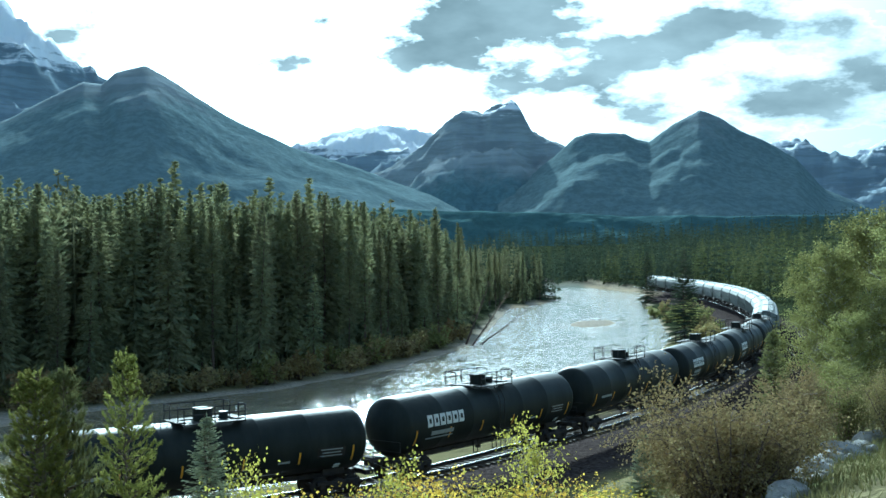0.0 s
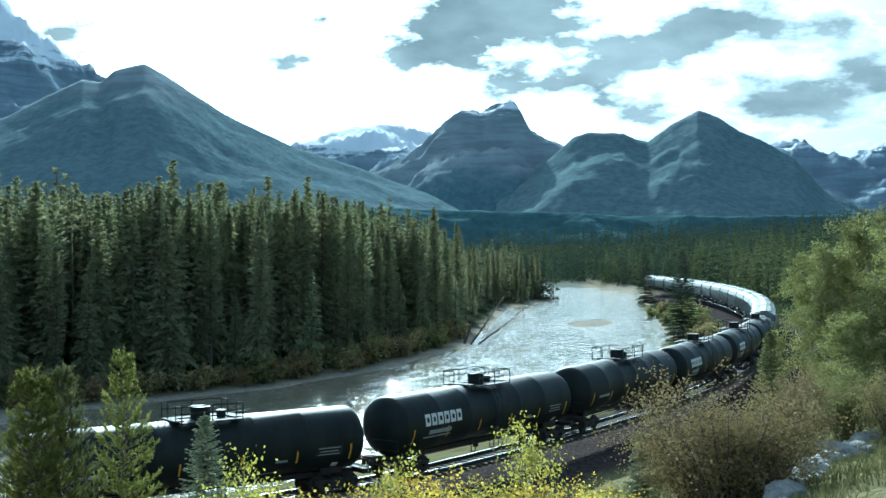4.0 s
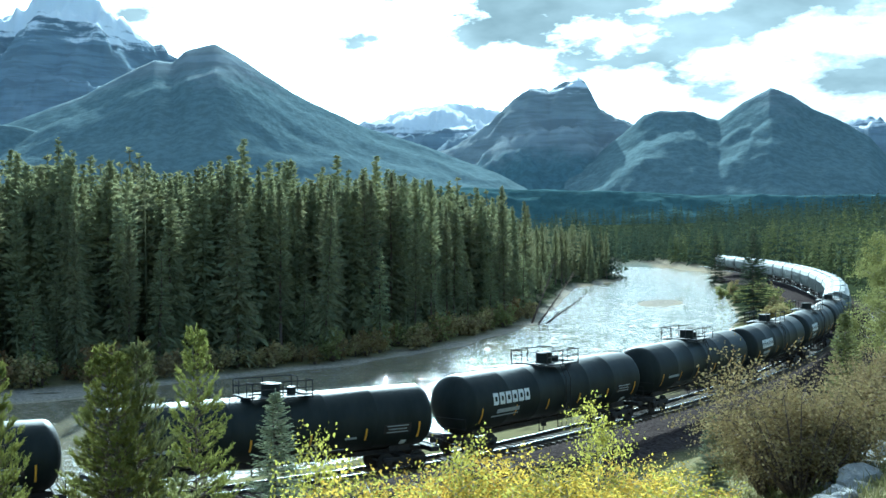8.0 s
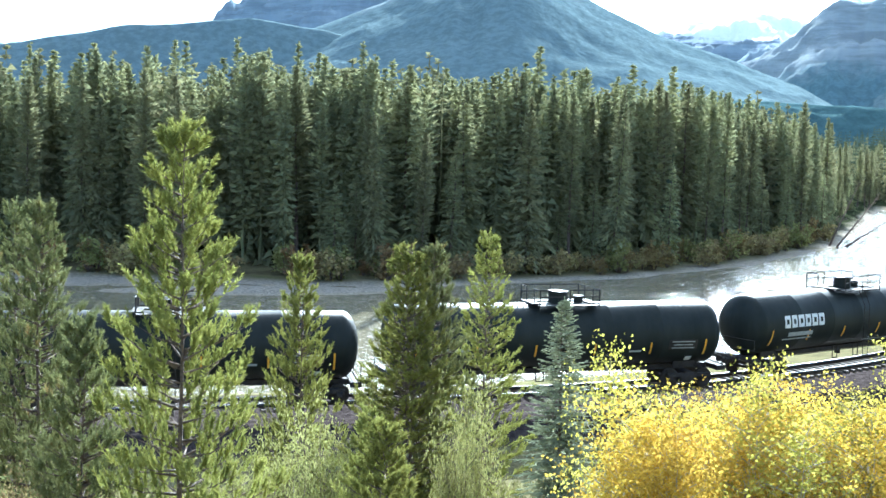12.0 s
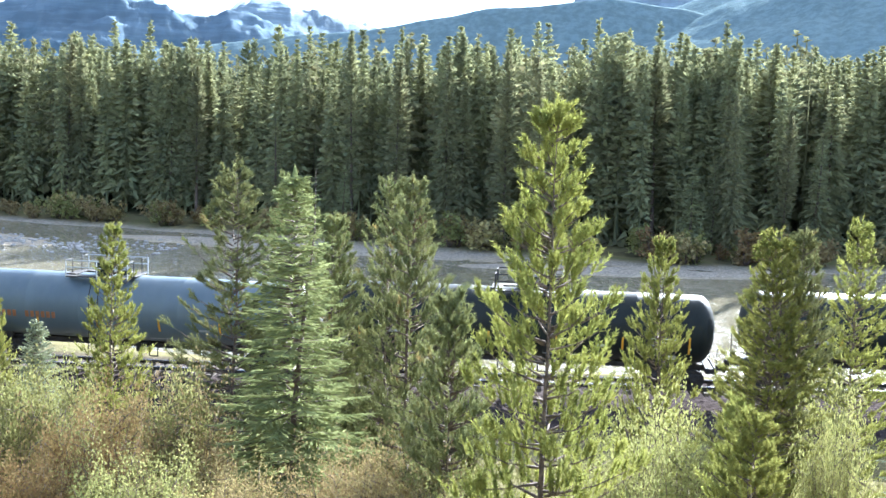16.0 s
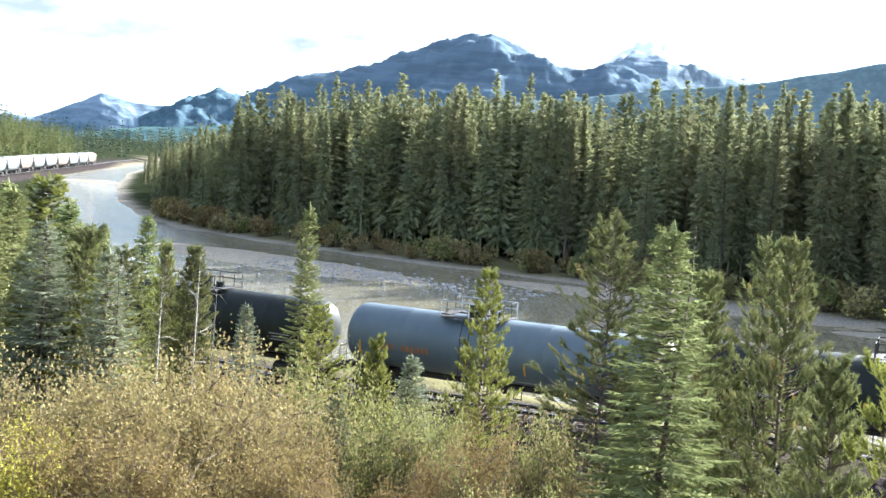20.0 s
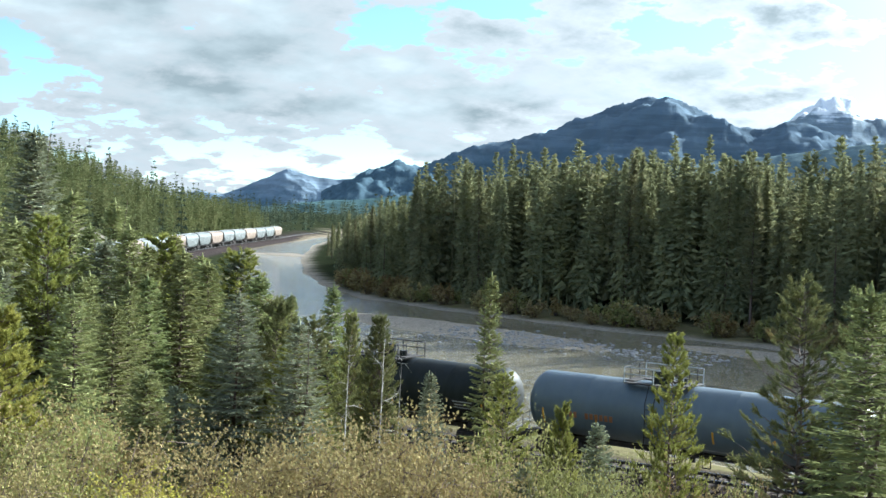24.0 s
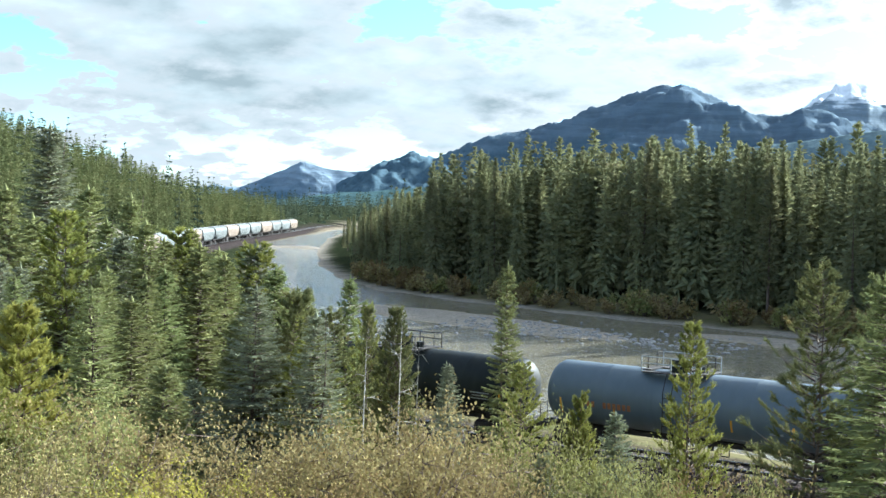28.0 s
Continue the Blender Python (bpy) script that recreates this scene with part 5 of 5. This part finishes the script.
# the body of the forest behind its edge
for variants, n, s_lo, s_hi, lo, hi, nm in ((DENSE, 1350, 190, 640, 11, 38, "front of the dense dark conifer forest across the river"),
                                            (MID, 2600, 10, S_MAX - 5, 12, 110, "dense dark conifer forest across the river")):
    spots = np.array([forest_spot(vr.uniform(s_lo, s_hi), vr.uniform(lo, hi)) for q in range(n)])
    spots = spots[~inside(spots[:, 0], spots[:, 1], FAR_BANK + NEAR_BANK)]
    hh = (vr.uniform(16.5, 21.5, len(spots)) + (vr.uniform(0, 1, len(spots)) ** 3) * 4.0) * np.interp(spots[:, 0], [-330, -230, -185, -165, -140], [0.4, 0.55, 0.75, 0.95, 1.0]) * np.interp(spots[:, 1], [230, 330], [1.0, 0.75])
    scatter_far("forest", nm, spots, hh, hh * vr.uniform(0.85, 1.25, len(spots)), M_FAR, variants, vr)
# woods on the valley floor, up and down the river and on the hill by the track
n = 4200
r, a = np.sqrt(vr.uniform(160 ** 2, 1300 ** 2, n)), np.radians(vr.uniform(-84, 24, n))
spots = np.stack([r * np.sin(a), r * np.cos(a)], 1)
dd, sd = seg_dist(spots[:, 0], spots[:, 1], TRACK_SEG)
wet = inside(spots[:, 0], spots[:, 1], FAR_BANK + NEAR_BANK)
dr = np.minimum(seg_dist(spots[:, 0], spots[:, 1], FAR_BANK)[0], seg_dist(spots[:, 0], spots[:, 1], NEAR_BANK)[0])
ok = ~wet & (dr > 10) & (dd > 12) & ((sd > 0) & (dd > 40) | (sd < 0))
extra = np.stack([vr.uniform(-160, 260, 1500), vr.uniform(395, 760, 1500)], 1)
keep = (seg_dist(extra[:, 0], extra[:, 1], TRACK_SEG)[0] > 12) & ~inside(extra[:, 0], extra[:, 1], FAR_BANK + NEAR_BANK)
spots = np.vstack([spots[ok], extra[keep]])
hh = vr.uniform(11, 18, len(spots))
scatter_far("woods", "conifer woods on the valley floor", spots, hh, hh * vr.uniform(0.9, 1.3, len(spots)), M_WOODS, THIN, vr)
spots = np.stack([vr.uniform(-520, -120, 9500), vr.uniform(-70, 220, 9500)], 1)
dd, sd = seg_dist(spots[:, 0], spots[:, 1], TRACK_SEG)
spots = spots[(sd < 0) & (dd > 13) & (dd < 110) & (np.hypot(spots[:, 0] + 290, spots[:, 1] - 86) > 12)]
hh = vr.uniform(7.5, 13, len(spots))
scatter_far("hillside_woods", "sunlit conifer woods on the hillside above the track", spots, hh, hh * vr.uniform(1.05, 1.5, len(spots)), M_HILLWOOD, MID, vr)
spots = np.stack([vr.uniform(50, 260, 1300), vr.uniform(150, 560, 1300)], 1)
dd, sd = seg_dist(spots[:, 0], spots[:, 1], TRACK_SEG)
spots = spots[(sd < 0) & (dd > 14)]
hh = vr.uniform(10, 15, len(spots))
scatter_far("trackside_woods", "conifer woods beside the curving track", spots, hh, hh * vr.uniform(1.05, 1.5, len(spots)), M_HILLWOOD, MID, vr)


# ---- bushes and leafy trees ----
def bush_meshes(h, width, n, leaf, seed, stems=14, hollow=0.55):
    rng = np.random.default_rng(seed)
    st, lf = Soup(), Soup()
    a = rng.uniform(0, 6.28, stems)
    tip = np.stack([np.cos(a) * width * rng.uniform(0.15, 0.85, stems), np.sin(a) * width * rng.uniform(0.15, 0.85, stems), h * rng.uniform(0.55, 1.0, stems)], 1)
    base = tip * np.array([0.12, 0.12, 0.0])
    spindles(st, base, tip, 0.012 + 0.008 * h, 1, 0.1)
    cen = []
    for q in range(stems):
        m = 5
        u = rng.uniform(0.35, 1.0, m)[:, None]
        p = base[q] + (tip[q] - base[q]) * u
        e = p + rng.normal(0, 1, (m, 3)) * np.array([width, width, h * 0.6]) * 0.22
        e[:, 2] = np.maximum(e[:, 2], 0.06)
        spindles(st, p, e, 0.008, 1, 0.1)
        cen += [p + (e - p) * k for k in (0.5, 0.8, 1.0)]
    cen = np.vstack(cen)
    c = cen[rng.integers(0, len(cen), n)] + rng.normal(0, 1, (n, 3)) * np.array([width, width, h]) * 0.06
    c[:, 2] = np.abs(c[:, 2])
    leaves(lf, c, leaf, rng)
    return st.mesh("stems"), lf.mesh("foliage")


def aspen_meshes(h, width, n, leaf, seed, limb=0.02):
    rng = np.random.default_rng(seed)
    lf = Soup()
    la, lb, lr, cen, ta, tb = [], [], [], [], [], []
    for q in range(46):
        z = h * (0.12 + 0.84 * q / 46)
        t = z / h
        a = q * 2.4 + rng.normal(0, 0.3)
        ln = width * (math.sin(math.pi * min(1, 0.2 + t * 0.78)) ** 0.7) * rng.uniform(0.7, 1.1)
        p = np.array([0, 0, z])
        e = p + np.array([math.cos(a) * ln, math.sin(a) * ln, ln * rng.uniform(0.35, 0.9)])
        la.append(p), lb.append(e), lr.append(limb)
        for k in range(5):
            m = p + (e - p) * rng.uniform(0.3, 1)
            e2 = m + rng.normal(0, 0.22 * width, 3)
            ta.append(m), tb.append(e2)
            cen += [m + (e2 - m) * u for u in (0.4, 0.7, 1.0)]
    cen = np.array(cen)
    c = cen[rng.integers(0, len(cen), n)] + rng.normal(0, 0.07 * width, (n, 3))
    leaves(lf, c, leaf, rng)
    return trunk_mesh(h, 0.35 * limb + 0.006 * h, seed, (np.array(la), np.array(lb), np.array(lr)), (np.array(ta), np.array(tb), 0.3 * limb)), lf.mesh("foliage")


B_WILLOW = [bush_meshes(2.4, 1.9, 19000, 0.046, 41, 56), bush_meshes(2.2, 1.7, 17000, 0.046, 42, 48)]
B_LOW = [bush_meshes(1.1, 0.9, 6500, 0.04, 43, 26), bush_meshes(1.3, 0.8, 6500, 0.04, 44, 24)]
B_FAR = [bush_meshes(1.1, 0.9, 620, 0.13, 45, 9), bush_meshes(1.3, 0.8, 620, 0.13, 46, 10)]
A_BIG = [aspen_meshes(8.0, 1.7, 26000, 0.062, 51), aspen_meshes(7.0, 1.5, 24000, 0.062, 52)]
A_SAP = [aspen_meshes(3.0, 0.75, 4200, 0.034, 53, 0.006), aspen_meshes(2.6, 0.6, 3900, 0.034, 54, 0.006)]
VARIANTS = {}


def leafy(name, label, cat, group, stock, bark, leaf, x, y, h, w, base_h, base_w, turn):
    key = (stock[1].name, leaf.name)
    if key not in VARIANTS:
        VARIANTS[key] = stock[1].copy()
    ob = tagged(new(name), label, cat, group)
    shared("woody_base" if "bush" in name else "trunk", stock[0], bark, ob)
    shared("foliage", VARIANTS[key], leaf, ob)
    ob.matrix_basis = pose(x, y, ground_at(x, y) - 0.05, 0, 0, turn)
    ob.scale = (w / base_w, w / base_w, h / base_h)
    return ob


rng = np.random.default_rng(9)
# heading, height angle of the top, distance, half width, leaf colour
BUSHES = [
    (12.6, -5.8, 27, 2.3, "w"), (11.2, -6.9, 29, 1.7, "w"), (14.2, -6.6, 27, 1.6, "w"), (15.8, -5.0, 37, 1.6, "w"), (17.8, -4.9, 40, 1.5, "g"), (19.8, -5.2, 38, 1.6, "w"),
    (-73.97, -8.85, 20, 2, "w"),
    (-75.92, -9.55, 19, 1.4, "g"),
    (-64.73, -10.71, 21, 1.9, "w"),
    (-61.58, -10.22, 22, 2.2, "w"),
    (-58.65, -10.76, 22, 1.9, "w"),
    (-63.12, -12.23, 17, 1.6, "r"),
    (-67.83, -12.48, 18, 1.5, "r"),
    (-70.66, -12.68, 17, 1.3, "y"),
    (-78.07, -10.96, 17, 1.2, "w"),
    (-56.74, -12.88, 18, 1.2, "r"),
    (-55.21, -10.53, 25, 1.3, "g"),
    (-51.51, -11.41, 24, 1.4, "g"),
    (-48.38, -12.25, 22, 1.3, "r"),
    (-44.58, -12.00, 24, 1.3, "g"),
    (-63.43, -10.62, 22, 2, "w"),
    (-58.56, -10.62, 24, 1.5, "w"),
    (-66.65, -10.91, 23, 1.6, "w"),
    (-55.75, -13.99, 19, 1.2, "r"),
    (-51.07, -11.97, 27, 1.4, "g"),
    (-44.62, -12.57, 24, 1.4, "w"),
    (-49.82, -14.73, 19, 1.1, "r"),
    (-46.58, -15.03, 18, 1.2, "g"),
    (-61.16, -15.62, 16, 1.2, "r"),
    (-68.75, -12.88, 20, 1.4, "y"),
    (-56.05, -13.93, 19, 1.2, "r"),
    (-49.27, -14.67, 22, 1.4, "r"),
    (-50.37, -11.76, 30, 1.5, "g"),
    (-45.33, -15.04, 23, 1.3, "g"),
    (-43.15, -16.53, 18, 1.1, "w"),
    (-36.75, -15.29, 20, 1.2, "w"),
    (-34.59, -15.43, 19, 1.2, "w"),
    (-31.87, -16.02, 18, 1, "g"),
    (-24.64, -14.12, 22, 1.3, "g"),
    (-21.45, -12.78, 24, 1.3, "g"),
    (-40.10, -12.59, 30, 1.4, "w"),
    (-35.20, -15.57, 20, 1.2, "w"),
    (-15.15, -11.72, 20, 0.6, "g"),
    (-41.97, -15.34, 20, 1.2, "w"),
]
LEAF_OF = {"w": (M_LEAF_W, "pale dry willow bush on the slope"), "g": (M_LEAF_G, "green willow bush on the slope"),
           "r": (M_LEAF_R, "rust-coloured low shrub on the slope"), "y": (M_LEAF_YG, "yellow-green shrub on the slope")}
for az, el, d, w, leaf in BUSHES:
    x, y = polar(az, d)
    h = max(0.8, EYE_Z + d * math.tan(radians(el)) - ground_at(x, y))
    leafy("willow_bush", LEAF_OF[leaf][1], "bush", "bushes on the slope",
          B_WILLOW[int(rng.integers(0, 2))] if h > 1.6 else B_LOW[int(rng.integers(0, 2))], M_BARK, LEAF_OF[leaf][0], x, y, h, w,
          2.3 if h > 1.6 else 1.2, 1.8 if h > 1.6 else 0.85, float(rng.uniform(0, 360)))
for az, d, top, w in ((18.9, 50, 2.5, 1.9), (17.4, 47, 1.0, 1.5), (20.5, 46, 2.0, 1.9), (22.0, 52, 2.8, 2.0), (16.5, 49, -0.6, 1.4), (19.8, 44, -0.6, 1.6), (18.0, 43, -2.2, 1.3)):
    x, y = polar(az, d)
    h = EYE_Z + d * math.tan(radians(top)) - ground_at(x, y)
    leafy("aspen_tree", "green leafy aspen on the slope by the track", "aspen tree", "aspens on the slope", A_BIG[int(rng.integers(0, 2))], M_BARK_PALE, M_LEAF_G, x, y, h, w, 7.5, 1.6, float(rng.uniform(0, 360)))
for q in range(54):
    az = -8.5 + 18.0 * ((q * 17) % 54) / 54 + rng.normal(0, 0.2)
    d = rng.uniform(12.5, 17)
    x, y = polar(az, d)
    top = -10.6 - rng.uniform(0, 1.8) + (2.3 if q % 9 == 0 else 0) + float(np.interp(az, [-8, -3, 2, 8], [-0.3, 0.0, 0.5, 0.2]))
    h = EYE_Z + d * math.tan(radians(top)) - ground_at(x, y)
    if h < 0.5:
        h = rng.uniform(0.5, 0.9)
    leafy("aspen_sapling", "yellow-leaved aspen sapling on the slope", "sapling", "aspen saplings on the slope", A_SAP[q % 2], M_BARK_PALE, M_LEAF_Y if az > -13 and q % 6 else M_LEAF_YG, x, y, h, 0.35 + 0.08 * h if q % 9 == 0 else 0.6 + 0.08 * h, 2.8, 0.7, float(rng.uniform(0, 360)))
# bushes along the far shore and on the strip between track and river
for q in range(190):
    s = rng.uniform(262, 545)
    x, y = forest_spot(s, rng.uniform(3.5, 7.5))
    h = rng.uniform(1.4, 3.3)
    leafy("willow_bush", "shrub on the far river bank", "bush", "bushes on the far bank", B_FAR[q % 2], M_BARK, (M_LEAF_W, M_LEAF_R, M_LEAF_W, M_LEAF_G)[q % 4], x, y, h, h * 0.8, 1.2, 0.85, float(rng.uniform(0, 360)))
for q in range(90):
    i = int(rng.integers(0, 200))
    s = S0 + 45 + i
    m = line_pose(s)
    p = m @ Vector((0, rng.uniform(5.5, 8.5) + max(0, i - 60) * 0.06 * rng.uniform(0, 1), 0))
    h = rng.uniform(0.8, 2.2) * (1.5 if i > 70 else 1)
    leafy("willow_bush", "shrub between track and river", "bush", "bushes by the track", B_FAR[q % 2], M_BARK, (M_LEAF_W, M_LEAF_G, M_LEAF_G)[q % 3], p.x, p.y, h, h * 0.9, 1.2, 0.85, float(rng.uniform(0, 360)))
LONE = spruce_meshes(12, 2.9, 26, low=0.03, dense=1.5)
# the dark spruces on the bank between track and river
for az, d, top in ((11.05, 203, 0.33), (9.4, 380, 0.2), (3.9, 420, 0.05), (4.5, 430, -0.2)):
    x, y = polar(az, d)
    g = ground_at(x, y)
    h = EYE_Z + d * math.tan(radians(top)) - g
    trunk, crown = LONE
    ob = make_tree("spruce_tree", "lone dark spruce on the river bank", "spruce tree", "", trunk, crown, M_BARK, M_WOODS, pose(x, y, g - 0.1, 0, 0, 40))
    k = h / 12
    ob.scale = (1.2 * k, 1.2 * k, k)


# ---- grass, rocks ----
def grass_field(n, az_lo, az_hi, d_lo, d_hi, seed):
    rng = np.random.default_rng(seed)
    d = np.sqrt(rng.uniform(d_lo ** 2, d_hi ** 2, n))
    a = np.radians(rng.uniform(az_lo, az_hi, n))
    x, y = d * np.sin(a), d * np.cos(a)
    keep = wobble(x, y, 0.5, 3.0) + rng.normal(0, 0.5, n) > -0.5
    x, y = x[keep], y[keep]
    z = ground(x, y)
    m = 4
    p = np.repeat(np.stack([x, y, z], 1), m, 0) + rng.normal(0, 0.08, (len(x) * m, 3)) * (1, 1, 0)
    h = rng.uniform(0.10, 0.36, len(p))
    e = p + np.stack([rng.normal(0, 0.35, len(p)) * h, rng.normal(0, 0.35, len(p)) * h, h], 1)
    s = Soup()
    blades(s, p, e, 0.016, rng)
    return s


gs = grass_field(26000, -84, 24, 9, 45, 61)
g2 = gs.mesh("grass")
g2.materials.append(M_GRASS)
tagged(new("grass", g2), "dry autumn grass on the slope", "grass", kind="stuff")


def rock_mesh(seed):
    bm = bmesh.new()
    bmesh.ops.create_icosphere(bm, subdivisions=2, radius=0.5)
    for v in bm.verts:
        f = 1 + 0.45 * noise.noise(v.co * 2.2 + Vector((seed * 3.1, 0, 0))) + 0.15 * noise.noise(v.co * 6 + Vector((0, seed, 0)))
        v.co = Vector((v.co.x * 1.25 * f, v.co.y * f, v.co.z * 0.72 * f))
    return me_of("rock", bm)


ROCKS = [rock_mesh(k) for k in range(4)]
rng = np.random.default_rng(14)
for q in range(190):
    u = q / 190
    az = 13.5 + 7.5 * u + rng.normal(0, 0.3)
    d = 22 + 24 * u + rng.normal(0, 1.6)
    x, y = polar(az, d)
    size = rng.uniform(0.14, 0.44) * (2.0 if q % 17 == 0 else 1)
    ob = tagged(new("rock", ROCKS[q % 4]), "pale grey rock lying on the grassy slope", "rock", "rocks on the slope")
    if not ROCKS[q % 4].materials:
        ROCKS[q % 4].materials.append(M_ROCK)
    ob.matrix_basis = pose(x, y, ground_at(x, y) + size * 0.18, 0, 0, float(rng.uniform(0, 360)))
    ob.scale = (size, size, size)

# stones that stand out of the shallow riffle
rng = np.random.default_rng(33)
st = bmesh.new()
for q in range(420):
    u, v = rng.uniform(-1, 1), rng.normal(0, 0.4)
    x, y = -108 + 17 * u - 4 * v, 84 + 6.5 * u + 8.5 * v
    r = float(rng.uniform(0.10, 0.30))
    m = Matrix.Translation((x, y, max(WATER_Z, ground_at(x, y)) + 0.01)) @ Matrix.Rotation(float(rng.uniform(0, 6)), 4, "Z") @ Matrix.Diagonal((r * 1.3, r, r * 0.6, 1))
    bmesh.ops.create_icosphere(st, subdivisions=1, radius=1, matrix=m)
stones_me = me_of("river_stones", st)
stones_me.materials.append(M_ROCK)
tagged(new("river_stones", stones_me), "wet grey stones standing out of the shallow riffle", "stones", kind="stuff")

# ties under the rails
tb = bmesh.new()
box(tb, 0.22, 2.6, 0.16, (0, 0, -0.25), bevel=0.015)
TIE_ME = me_of("tie", tb)
for q in range(290):
    t = shared("tie", TIE_ME, M_TIE, track)
    t.matrix_basis = line_pose(S0 - 75 + q * 0.56)


# dead trees leaning from the far bank over the water, and a bare pale sapling on the slope
def dead_tree(label, name, base, tip, r, seed, bark, twigs=26):
    rng = np.random.default_rng(seed)
    base, tip = np.array(base, float), np.array(tip, float)
    ob = tagged(new(name), label, "dead tree")
    s = Soup()
    spindles(s, [base], [tip], r, 1, 0.03)
    shared("trunk", s.mesh("trunk"), bark, ob)
    ln = np.linalg.norm(tip - base)
    for q in range(twigs):
        u = rng.uniform(0.25, 0.95)
        p = base + (tip - base) * u
        s = Soup()
        d = rng.normal(0, 1, 3) + np.array([0, 0, 0.35])
        e = p + d / np.linalg.norm(d) * ln * 0.16 * (1.15 - u)
        spindles(s, [p, p + (e - p) * 0.5], [e, p + (e - p) * 0.9 + rng.normal(0, 0.05 * ln, 3) * 0.5], r * 0.22, 1, 0.1)
        shared("branch", s.mesh("branch"), bark, ob)
    return ob


for q, (bx, by, tx, ty, tz) in enumerate(((5.5, 206, 15.5, 214, 3.6), (4.5, 205, 11.5, 210, 6.5), (3.5, 206, 8.0, 207, 8.5))):
    dead_tree("bare dead tree leaning over the river from the bank", "dead_tree", (bx, by, ground_at(bx, by) - 0.3), (tx, ty, tz), 0.2, 90 + q, M_BARK)
for q, (az, d, top) in enumerate(((-61.0, 40, -5.0), (-60.2, 38, -6.2), (-62.6, 39, -6.0))):
    x, y = polar(az, d)
    dead_tree("pale leafless sapling among the conifers", "bare_sapling", (x, y, ground_at(x, y) - 0.1), (x + 0.3, y, EYE_Z + d * math.tan(radians(top))), 0.05, 95 + q, M_BARK_PALE, 20)


def motions():
    """The river runs downstream, from the right-hand valley to the left."""
    x, y, z = WATER_AT
    walk(water, [(0, pose(x + 20, y + 11, z)), (14, pose(x, y, z)), (28, pose(x - 20, y - 11, z))])


motions()
